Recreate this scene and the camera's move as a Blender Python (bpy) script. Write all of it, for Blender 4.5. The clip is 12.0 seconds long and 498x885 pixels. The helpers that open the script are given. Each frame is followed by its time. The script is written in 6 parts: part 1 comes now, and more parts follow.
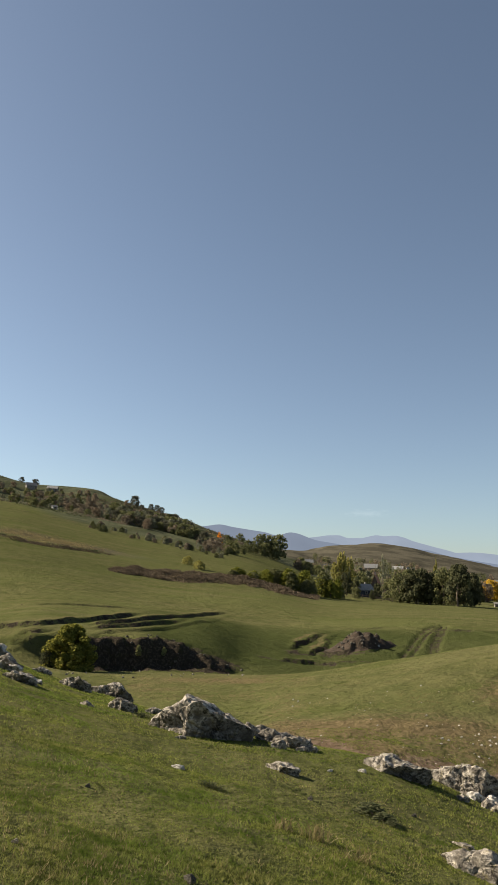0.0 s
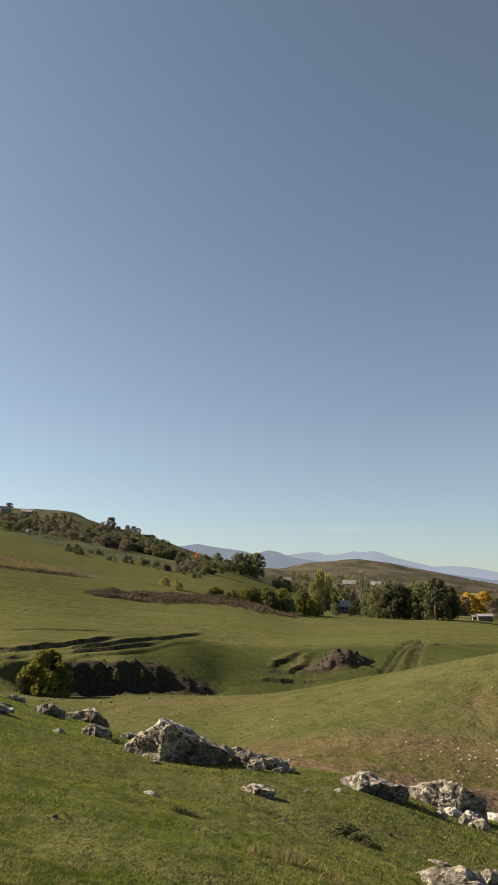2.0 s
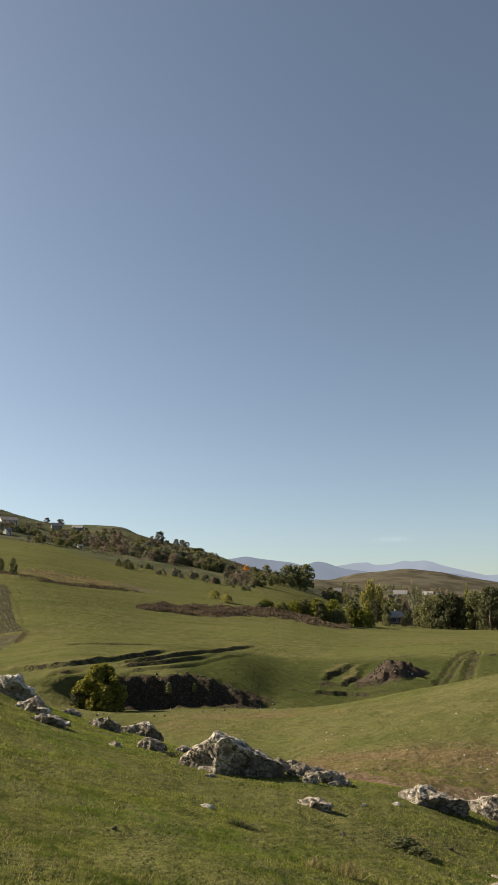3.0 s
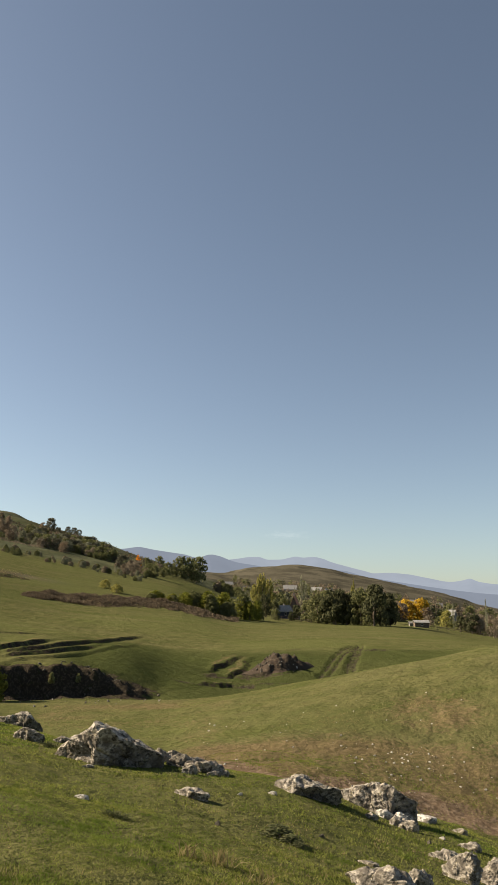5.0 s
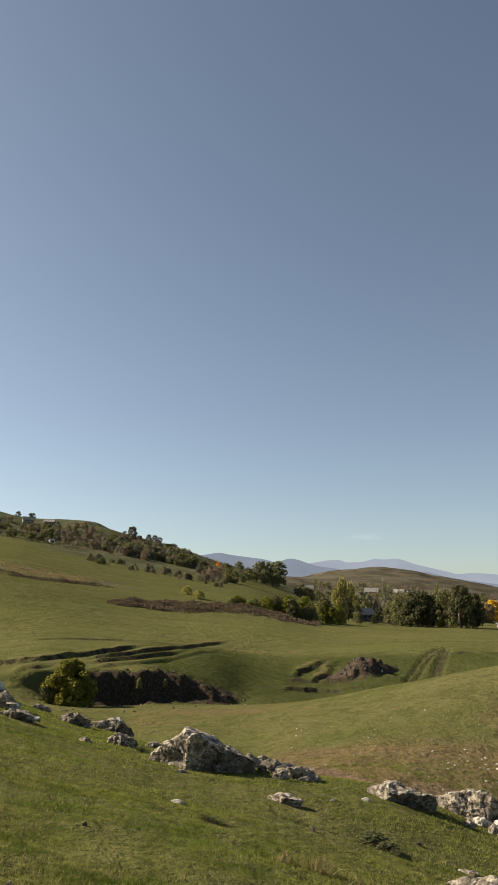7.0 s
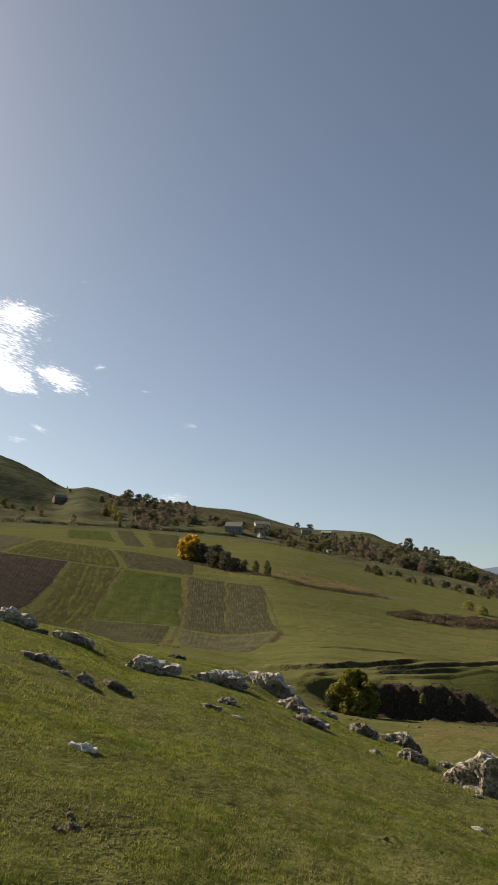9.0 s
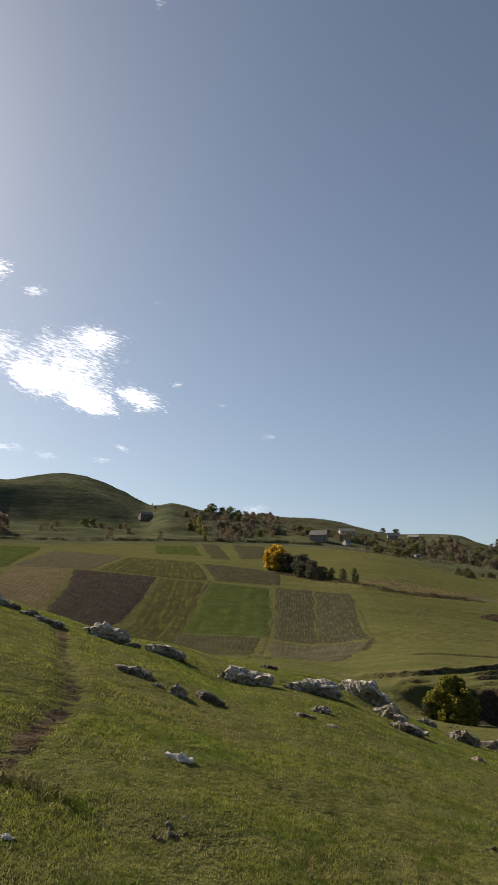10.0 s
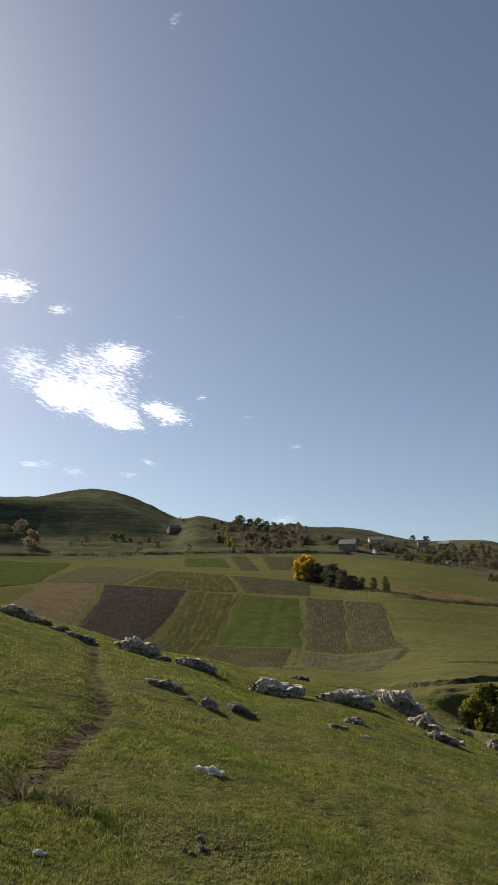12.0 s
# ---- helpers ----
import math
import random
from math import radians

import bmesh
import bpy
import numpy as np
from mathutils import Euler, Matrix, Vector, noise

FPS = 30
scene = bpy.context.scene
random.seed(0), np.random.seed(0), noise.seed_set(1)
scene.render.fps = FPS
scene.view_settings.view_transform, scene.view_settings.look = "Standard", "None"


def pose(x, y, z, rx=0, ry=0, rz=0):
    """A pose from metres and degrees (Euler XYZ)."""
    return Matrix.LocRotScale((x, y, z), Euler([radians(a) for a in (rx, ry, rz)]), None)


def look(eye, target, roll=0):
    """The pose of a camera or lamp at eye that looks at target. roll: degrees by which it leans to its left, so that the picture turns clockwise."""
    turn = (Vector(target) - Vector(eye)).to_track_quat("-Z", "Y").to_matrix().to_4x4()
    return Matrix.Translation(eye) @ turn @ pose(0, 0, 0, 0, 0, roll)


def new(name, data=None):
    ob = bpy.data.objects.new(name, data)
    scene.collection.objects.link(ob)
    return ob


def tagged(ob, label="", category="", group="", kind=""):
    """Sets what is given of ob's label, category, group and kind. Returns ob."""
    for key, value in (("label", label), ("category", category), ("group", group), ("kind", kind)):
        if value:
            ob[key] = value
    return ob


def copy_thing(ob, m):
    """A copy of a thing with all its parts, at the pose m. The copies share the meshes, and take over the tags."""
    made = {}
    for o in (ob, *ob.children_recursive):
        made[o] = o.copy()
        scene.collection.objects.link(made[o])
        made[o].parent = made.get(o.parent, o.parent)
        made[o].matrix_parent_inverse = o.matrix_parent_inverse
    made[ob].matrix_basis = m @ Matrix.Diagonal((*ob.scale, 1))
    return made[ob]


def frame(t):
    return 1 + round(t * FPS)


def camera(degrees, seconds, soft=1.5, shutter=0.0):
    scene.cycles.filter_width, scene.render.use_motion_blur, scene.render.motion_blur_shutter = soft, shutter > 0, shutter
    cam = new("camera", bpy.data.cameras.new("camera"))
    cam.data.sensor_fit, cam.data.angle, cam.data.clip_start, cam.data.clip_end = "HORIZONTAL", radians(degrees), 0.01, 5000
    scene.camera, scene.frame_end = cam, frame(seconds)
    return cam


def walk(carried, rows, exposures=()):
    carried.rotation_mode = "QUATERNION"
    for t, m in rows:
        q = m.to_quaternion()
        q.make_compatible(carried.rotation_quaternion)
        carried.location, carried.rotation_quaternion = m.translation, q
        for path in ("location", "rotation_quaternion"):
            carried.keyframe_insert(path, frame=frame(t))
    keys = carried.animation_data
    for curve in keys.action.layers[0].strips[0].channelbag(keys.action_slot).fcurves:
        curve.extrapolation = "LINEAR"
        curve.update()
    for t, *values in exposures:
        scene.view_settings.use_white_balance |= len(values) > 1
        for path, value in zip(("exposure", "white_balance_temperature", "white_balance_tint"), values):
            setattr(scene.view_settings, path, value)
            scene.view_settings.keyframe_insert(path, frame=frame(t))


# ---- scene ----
FOV, EYE = 37.53, 1.56
cam = camera(FOV, 12.0, 0.7)
ROWS = [
    (0, -0.000, 0.000, 0.000, 100.51, -1.82, -0.34),
    (0.5, 0.111, 0.026, -0.015, 100.57, -2.43, -0.84),
    (1, 0.185, 0.042, -0.013, 100.64, -1.62, -1.56),
    (1.5, 0.133, 0.018, -0.005, 100.80, -0.93, -2.30),
    (2, 0.109, -0.005, 0.013, 101.98, -0.32, -1.97),
    (2.5, 0.079, -0.017, 0.004, 102.74, 0.43, 0.87),
    (3, 0.094, -0.047, 0.008, 102.90, 0.47, 1.84),
    (3.5, 0.121, -0.041, -0.004, 103.19, -0.05, -2.48),
    (3.7, 0.131, -0.011, -0.007, 103.31, -0.45, -4.82),
    (5.5, 0.134, -0.007, -0.015, 102.13, -1.00, -6.51),
    (6, 0.128, -0.005, -0.016, 102.19, -0.97, -6.35),
    (6.5, 0.119, -0.021, -0.014, 102.34, -0.83, -5.56),
    (7, 0.071, -0.028, 0.001, 102.62, -0.01, -0.30),
    (7.2, 0.062, -0.043, 0.004, 102.71, -0.20, 1.20),
    (8.8, -0.004, -0.121, 0.030, 102.87, -2.52, 18.81),
    (9, -0.062, -0.029, 0.014, 103.00, -2.65, 20.67),
    (9.5, -0.048, -0.023, -0.003, 103.22, -1.30, 24.35),
    (10, -0.056, 0.018, -0.016, 103.56, -0.71, 27.47),
    (10.5, -0.046, 0.023, -0.023, 104.19, -0.33, 28.31),
    (11, -0.015, 0.026, -0.030, 104.31, -0.29, 28.49),
    (11.5, -0.030, 0.062, -0.029, 104.27, -0.13, 28.64),
    (12, -0.022, 0.033, -0.020, 104.41, 0.46, 29.84),
]
walk(cam, [(t, pose(x, y, z, rx, ry, rz)) for t, x, y, z, rx, ry, rz in ROWS],
     [(0, 1.04, 6550, 9), (2.0, 1.1, 6900, 9.5), (3.7, 1.1, 6900, 9.5), (5.3, 1.14, 7000, 10), (7.2, 1.06, 7000, 10), (8.8, 0.82, 7050, 11), (10.0, 0.75, 6750, 11.5), (12, 0.74, 6500, 12.5)])

# ---------------------------------------------------------------- daylight
SUN_BEARING, SUN_HEIGHT = -72, 33
sky = bpy.data.worlds.new("sky")
scene.world = sky
sky.use_nodes = True
air = sky.node_tree.nodes.new("ShaderNodeTexSky")
air.sky_type, air.sun_disc = "NISHITA", False
air.sun_elevation, air.sun_rotation = radians(SUN_HEIGHT), radians(SUN_BEARING)
air.altitude, air.air_density, air.dust_density, air.ozone_density = 1500, 1.0, 2.2, 2.0
backing = sky.node_tree.nodes["Background"]
pale = sky.node_tree.nodes.new("ShaderNodeHueSaturation")
pale.inputs["Saturation"].default_value = 0.85
cool = sky.node_tree.nodes.new("ShaderNodeMix")
cool.data_type, cool.blend_type = "RGBA", "MULTIPLY"
cool.inputs[0].default_value, cool.inputs[7].default_value = 1.0, (0.985, 0.993, 0.955, 1)
sky.node_tree.links.new(air.outputs[0], pale.inputs["Color"])
sky.node_tree.links.new(pale.outputs[0], cool.inputs[6])
sky.node_tree.links.new(cool.outputs[2], backing.inputs[0])
backing.inputs[1].default_value = 0.059
sun = new("sun", bpy.data.lights.new("sun", "SUN"))
sun.data.energy, sun.data.angle, sun.data.color = 5.0, radians(0.55), (1.0, 0.88, 0.71)
towards = Vector((math.sin(radians(SUN_BEARING)) * math.cos(radians(SUN_HEIGHT)), math.cos(radians(SUN_BEARING)) * math.cos(radians(SUN_HEIGHT)), math.sin(radians(SUN_HEIGHT))))
sun.matrix_basis = look(towards * 300, (0, 0, 0))


# ---------------------------------------------------------------- materials
class Nodes:
    """A short hand for node materials."""

    def __init__(self, name):
        self.mat = bpy.data.materials.new(name)
        self.mat.use_nodes = True
        self.tree = self.mat.node_tree
        self.bsdf = self.tree.nodes["Principled BSDF"]
        self.out = self.tree.nodes["Material Output"]

    def put(self, socket, value):
        if isinstance(value, bpy.types.NodeSocket):
            self.tree.links.new(value, socket)
        elif isinstance(value, tuple) and len(value) == 3 and socket.type == "RGBA":
            socket.default_value = (*value, 1)
        else:
            socket.default_value = value

    def place(self):
        return self.tree.nodes.new("ShaderNodeNewGeometry").outputs["Position"]

    def local(self):
        return self.tree.nodes.new("ShaderNodeTexCoord").outputs["Object"]

    def uv(self):
        return self.tree.nodes.new("ShaderNodeTexCoord").outputs["UV"]

    def island(self):
        return self.tree.nodes.new("ShaderNodeNewGeometry").outputs["Random Per Island"]

    def each(self):
        return self.tree.nodes.new("ShaderNodeObjectInfo").outputs["Random"]

    def attribute(self, name):
        n = self.tree.nodes.new("ShaderNodeAttribute")
        n.attribute_name = name
        return n.outputs["Fac"]

    def noise(self, scale, vector, detail=4, rough=0.55, squash=None):
        n = self.tree.nodes.new("ShaderNodeTexNoise")
        n.inputs["Scale"].default_value, n.inputs["Detail"].default_value, n.inputs["Roughness"].default_value = scale, detail, rough
        if squash:
            m = self.tree.nodes.new("ShaderNodeMapping")
            m.inputs["Scale"].default_value = squash
            self.put(m.inputs["Vector"], vector)
            vector = m.outputs[0]
        self.put(n.inputs["Vector"], vector)
        return n.outputs["Fac"]

    def band(self, value, low, high, a=0.0, b=1.0):
        n = self.tree.nodes.new("ShaderNodeMapRange")
        n.interpolation_type = "SMOOTHSTEP"
        for s, v in zip(n.inputs, (value, low, high, a, b)):
            self.put(s, v)
        return n.outputs[0]

    def math(self, what, a, b=0.0):
        n = self.tree.nodes.new("ShaderNodeMath")
        n.operation = what
        self.put(n.inputs[0], a)
        self.put(n.inputs[1], b)
        return n.outputs[0]

    def mix(self, f, a, b):
        n = self.tree.nodes.new("ShaderNodeMix")
        n.data_type = "RGBA"
        self.put(n.inputs[0], f)
        self.put(n.inputs[6], a)
        self.put(n.inputs[7], b)
        return n.outputs[2]

    def bump(self, height, distance, strength=1.0, normal=None):
        n = self.tree.nodes.new("ShaderNodeBump")
        n.inputs["Distance"].default_value, n.inputs["Strength"].default_value = distance, strength
        self.put(n.inputs["Height"], height)
        if normal:
            self.put(n.inputs["Normal"], normal)
        return n.outputs[0]

    def done(self, colour, rough=0.9, normal=None, gloss=0.2):
        self.put(self.bsdf.inputs["Base Color"], colour)
        self.put(self.bsdf.inputs["Roughness"], rough)
        self.bsdf.inputs["Specular IOR Level"].default_value = gloss
        if normal:
            self.put(self.bsdf.inputs["Normal"], normal)
        return self.mat


def turf():
    n = Nodes("turf")
    p = n.place()
    grain, tuft, patch, broad = n.noise(28, p, 3, 0.65), n.noise(5, p, 4, 0.6), n.noise(0.55, p, 4), n.noise(0.045, p, 5)
    green = n.mix(n.band(patch, 0.35, 0.68), (0.070, 0.074, 0.029), (0.103, 0.099, 0.042))
    green = n.mix(n.band(broad, 0.4, 0.66), green, (0.088, 0.094, 0.035))
    green = n.mix(n.band(tuft, 0.52, 0.72, 0, 0.45), green, (0.126, 0.116, 0.046))
    green = n.mix(n.band(grain, 0.5, 0.72, 0, 0.6), green, (0.040, 0.047, 0.010))
    streak = n.noise(0.22, p, 5, 0.62, (0.16, 1.0, 1.0))
    green = n.mix(n.band(streak, 0.5, 0.66, 0, 0.55), green, (0.112, 0.105, 0.048))
    green = n.mix(n.band(streak, 0.46, 0.34, 0, 0.4), green, (0.050, 0.065, 0.015))
    # darker green, chiefly the shade of the hollow put into the grass colour
    green = n.mix(n.math("MULTIPLY", n.attribute("shade_lush"), 0.9), green, n.mix(n.band(tuft, 0.4, 0.7), (0.033, 0.042, 0.014), (0.055, 0.063, 0.022)))
    straw = n.mix(n.band(tuft, 0.4, 0.65), (0.112, 0.083, 0.044), (0.158, 0.119, 0.068))
    straw = n.mix(n.band(grain, 0.5, 0.7, 0, 0.6), straw, (0.074, 0.069, 0.022))
    speck = n.noise(75, p, 2, 0.6)
    green = n.mix(n.band(speck, 0.56, 0.7, 0, 0.5), green, (0.156, 0.156, 0.065))
    fade = n.math("ADD", n.attribute("dry"), n.band(tuft, 0.3, 0.7, -0.25, 0.25))
    c = n.mix(n.band(fade, 0.25, 0.9, 0, 0.92), green, straw)
    # hill grass, with the blue of distance haze mixed into its tone
    wild = n.mix(n.band(n.noise(0.09, p, 6, 0.65), 0.4, 0.62), (0.053, 0.060, 0.040), (0.086, 0.091, 0.060))
    # contour bands, darker and paler; the same noise feeds the bump
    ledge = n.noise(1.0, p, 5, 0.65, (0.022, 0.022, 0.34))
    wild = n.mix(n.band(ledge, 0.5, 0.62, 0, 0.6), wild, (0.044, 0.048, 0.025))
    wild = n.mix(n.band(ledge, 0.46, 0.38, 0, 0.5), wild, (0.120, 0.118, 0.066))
    wild = n.mix(n.band(n.attribute("dry"), 0.35, 0.85, 0, 0.9), wild, n.mix(n.band(n.noise(0.022, p, 7, 0.65), 0.42, 0.6), (0.052, 0.047, 0.037), (0.097, 0.087, 0.066)))
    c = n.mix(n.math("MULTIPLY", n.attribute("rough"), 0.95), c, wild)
    soil = n.mix(n.band(tuft, 0.4, 0.62), (0.112, 0.079, 0.052), (0.185, 0.136, 0.094))
    soil = n.mix(n.band(grain, 0.5, 0.75), soil, (0.055, 0.038, 0.024))
    # dark soil; on the gully bank and turf steps it carries painted shade
    earth_shade = n.mix(n.band(tuft, 0.45, 0.7), (0.034, 0.028, 0.021), (0.084, 0.068, 0.050))
    soil = n.mix(n.band(n.attribute("shade_soil"), 0.2, 0.7), soil, earth_shade)
    worn = n.math("ADD", n.attribute("bare"), n.band(n.noise(2.2, p, 5, 0.7), 0.3, 0.7, -0.3, 0.3))
    c = n.mix(n.band(worn, 0.38, 0.66), c, soil)
    height = n.math("ADD", n.math("MULTIPLY", tuft, 0.6), n.math("MULTIPLY", grain, 0.25))
    clump = n.noise(1.3, p, 5, 0.7)
    c = n.mix(n.band(clump, 0.53, 0.68, 0, 0.5), c, (0.038, 0.042, 0.012))
    steps = n.bump(n.math("MULTIPLY", ledge, n.attribute("rough")), 1.5, 0.6)
    lumps = n.bump(clump, 0.22, 0.9, n.bump(n.noise(0.35, p, 5, 0.6), 0.6, 0.9, steps))
    return n.done(c, 0.95, n.bump(height, 0.16, 0.8, lumps), 0.0)


def limestone(name, pale, grey, dark, scale=1.0, stain=0.45):
    n = Nodes(name)
    p = n.local()
    big, mid, fine = n.noise(1.6 * scale, p, 5, 0.6), n.noise(6 * scale, p, 5, 0.65), n.noise(38 * scale, p, 3, 0.7)
    c = n.mix(n.band(mid, 0.38, 0.62), grey, pale)
    c = n.mix(n.band(big, 0.52, 0.62, 0, 0.8), c, grey)
    c = n.mix(n.band(n.noise(5.5 * scale, p, 7, 0.8, (1, 1, 1.2)), stain, stain + 0.11, 0, 0.92), c, dark)
    c = n.mix(n.band(n.noise(11 * scale, p, 3, 0.6), 0.56, 0.68, 0, 0.45), c, (0.27, 0.23, 0.12))
    c = n.mix(n.band(fine, 0.55, 0.75, 0, 0.5), c, dark)
    h = n.math("ADD", n.math("MULTIPLY", mid, 0.7), n.math("MULTIPLY", fine, 0.3))
    return n.done(c, 0.92, n.bump(h, 0.06, 0.9), 0.15)


def leafage(name, colours, glow=0.35):
    """Leaves that let some light through; each clump its own shade."""
    n = Nodes(name)
    a, b, c = colours
    i = n.island()
    col = n.mix(n.band(i, 0.0, 0.55), a, b)
    col = n.mix(n.band(i, 0.7, 1.0), col, c)
    col = n.mix(n.band(n.each(), 0.0, 1.0, 0, 0.35), col, n.mix(0.5, a, c))
    n.done(col, 0.9, None, 0.0)
    t = n.tree.nodes.new("ShaderNodeBsdfTranslucent")
    n.put(t.inputs[0], col)
    m = n.tree.nodes.new("ShaderNodeMixShader")
    m.inputs[0].default_value = glow
    n.put(m.inputs[1], n.bsdf.outputs[0])
    n.put(m.inputs[2], t.outputs[0])
    n.put(n.out.inputs[0], m.outputs[0])
    return n.mat


def rough_coat(name, a, b, scale, rough=0.9, deep=0.03, metal=0.0):
    n = Nodes(name)
    p = n.local()
    big, fine = n.noise(scale, p, 5, 0.6), n.noise(scale * 9, p, 4, 0.65)
    c = n.mix(n.band(big, 0.35, 0.65), a, b)
    c = n.mix(n.band(fine, 0.5, 0.72, 0, 0.55), c, tuple(v * 0.5 for v in a))
    n.bsdf.inputs["Metallic"].default_value = metal
    return n.done(c, rough, n.bump(n.math("ADD", big, fine), deep, 0.8), 0.2)


def tilled(name, soil, stripe, pitch, share, clods=0.5, weeds=0.45):
    """A field in rows that run along its first side's neighbour; u, v in metres."""
    n = Nodes(name)
    uv = n.uv()
    w = n.noise(0.75 / pitch, uv, 5, 0.65, (1.0, 0.14, 1.0))
    split = n.tree.nodes.new("ShaderNodeSeparateXYZ")
    n.put(split.inputs[0], uv)
    sway = n.math("MULTIPLY", n.noise(0.06, uv, 3, 0.6), 3.0)
    drill = n.math("SINE", n.math("ADD", n.math("MULTIPLY", split.outputs[0], math.tau / (1.5 * pitch)), sway))
    w = n.math("ADD", n.math("MULTIPLY", w, 0.92), n.math("MULTIPLY", n.math("ADD", drill, 1.0), 0.04))
    patch, fine = n.noise(0.16, uv, 5), n.noise(2.6, uv, 4, 0.7)
    base = n.mix(n.band(patch, 0.35, 0.68), soil, tuple(v * 1.35 for v in soil))
    base = n.mix(n.band(fine, 0.48, 0.7, 0, clods), base, tuple(v * 0.45 for v in soil))
    rows = n.math("MULTIPLY", n.band(w, 0.46, 0.62), n.band(n.noise(0.5, uv, 4, 0.6, (1, 0.25, 1)), 0.32, 0.6))
    c = n.mix(n.math("MULTIPLY", rows, share), base, stripe)
    c = n.mix(n.band(n.noise(0.09, uv, 6, 0.7), 0.52, 0.7, 0, weeds), c, (0.062, 0.072, 0.028))
    lumps = n.noise(0.9, uv, 5, 0.7)
    c = n.mix(n.band(lumps, 0.5, 0.66, 0, 0.45), c, tuple(v * 0.6 for v in soil))
    h = n.math("ADD", n.math("MULTIPLY", w, 0.7), n.math("ADD", n.math("MULTIPLY", fine, 0.5), n.math("MULTIPLY", lumps, 0.6)))
    return n.done(c, 0.95, n.bump(h, 0.45, 0.9), 0.0)


TURF = turf()
STONE = limestone("grey_limestone", (0.50, 0.45, 0.375), (0.115, 0.10, 0.08), (0.018, 0.015, 0.012), 1.0, 0.48)
STONE_PALE = limestone("pale_limestone", (0.74, 0.71, 0.65), (0.56, 0.53, 0.47), (0.16, 0.14, 0.12))
STONE_WHITE = rough_coat("white_limestone", (0.72, 0.68, 0.60), (0.82, 0.79, 0.72), 9, 0.9, 0.03)
STONE_DARK = limestone("dark_weathered_stone", (0.20, 0.18, 0.15), (0.12, 0.105, 0.085), (0.03, 0.027, 0.022))
STONE_RIB = limestone("sunbleached_limestone", (0.64, 0.60, 0.52), (0.22, 0.20, 0.165), (0.024, 0.021, 0.017), 1.0, 0.505)
BARK = rough_coat("bark", (0.11, 0.085, 0.06), (0.19, 0.155, 0.12), 6)
EARTH = rough_coat("dug_earth", (0.040, 0.029, 0.020), (0.070, 0.050, 0.034), 2.5, 0.95, 0.12)
LEAF = {
    "olive": leafage("olive_leaves", ((0.100, 0.110, 0.048), (0.145, 0.150, 0.066), (0.200, 0.188, 0.090))),
    "green": leafage("green_leaves", ((0.085, 0.104, 0.020), (0.150, 0.160, 0.030), (0.270, 0.245, 0.050))),
    "dark": leafage("dark_green_leaves", ((0.052, 0.058, 0.030), (0.078, 0.082, 0.043), (0.112, 0.108, 0.060)), 0.25),
    "yellow": leafage("yellow_leaves", ((0.37, 0.225, 0.025), (0.54, 0.36, 0.045), (0.64, 0.46, 0.09))),
    "lime": leafage("yellow_green_leaves", ((0.190, 0.185, 0.055), (0.290, 0.272, 0.085), (0.400, 0.350, 0.115))),
    "rust": leafage("rust_leaves", ((0.145, 0.112, 0.078), (0.200, 0.155, 0.108), (0.260, 0.205, 0.145)), 0.45),
    "orange": leafage("orange_leaves", ((0.40, 0.13, 0.015), (0.55, 0.20, 0.022), (0.60, 0.30, 0.06))),
    "brown": leafage("brown_twigs", ((0.155, 0.128, 0.090), (0.215, 0.178, 0.128), (0.265, 0.220, 0.160)), 0.3),
    # grey-green scrub, lifted and dulled further for haze over the far slopes
    "grey": leafage("grey_green_leaves", ((0.150, 0.156, 0.100), (0.212, 0.214, 0.140), (0.290, 0.280, 0.195)), 0.25),
    "bramble": leafage("bramble_leaves", ((0.082, 0.064, 0.044), (0.130, 0.100, 0.068), (0.170, 0.134, 0.088)), 0.2),
    # paler and greyer than the dark green: distance haze in the leaf colour
    "hill": leafage("hillside_leaves", ((0.082, 0.080, 0.054), (0.122, 0.117, 0.080), (0.165, 0.156, 0.110)), 0.25),
    "bank": leafage("pale_shoots", ((0.17, 0.18, 0.08), (0.23, 0.23, 0.10), (0.30, 0.28, 0.13))),
    "turning": leafage("turning_leaves", ((0.110, 0.120, 0.026), (0.200, 0.195, 0.042), (0.320, 0.285, 0.070)), 0.4),
    "thistle": leafage("thistle_leaves", ((0.065, 0.075, 0.034), (0.104, 0.112, 0.055), (0.143, 0.137, 0.072)), 0.2),
}


def blade_green():
    n = Nodes("grass_blades")
    p, i = n.place(), n.island()
    col = n.mix(n.band(i, 0.0, 0.6), (0.136, 0.164, 0.034), (0.212, 0.226, 0.052))
    col = n.mix(n.band(i, 0.72, 1.0), col, (0.262, 0.262, 0.086))
    col = n.mix(n.band(n.noise(0.7, p, 5, 0.65), 0.48, 0.62, 0, 0.32), col, (0.165, 0.138, 0.066))
    col = n.mix(n.band(n.noise(0.45, p, 4, 0.6), 0.5, 0.6, 0, 0.55), col, (0.104, 0.166, 0.024))
    col = n.mix(n.band(n.noise(11, p, 3, 0.6), 0.51, 0.62, 0, 0.85), col, (0.052, 0.068, 0.014))
    col = n.mix(n.band(n.noise(7, p, 3, 0.6), 0.56, 0.68, 0, 0.6), col, (0.300, 0.305, 0.100))
    col = n.mix(n.band(n.noise(2.6, p, 4, 0.6), 0.50, 0.62, 0, 0.7), col, (0.072, 0.112, 0.016))
    n.done(col, 0.9, None, 0.0)
    t = n.tree.nodes.new("ShaderNodeBsdfTranslucent")
    n.put(t.inputs[0], col)
    m = n.tree.nodes.new("ShaderNodeMixShader")
    m.inputs[0].default_value = 0.45
    n.put(m.inputs[1], n.bsdf.outputs[0])
    n.put(m.inputs[2], t.outputs[0])
    n.put(n.out.inputs[0], m.outputs[0])
    return n.mat


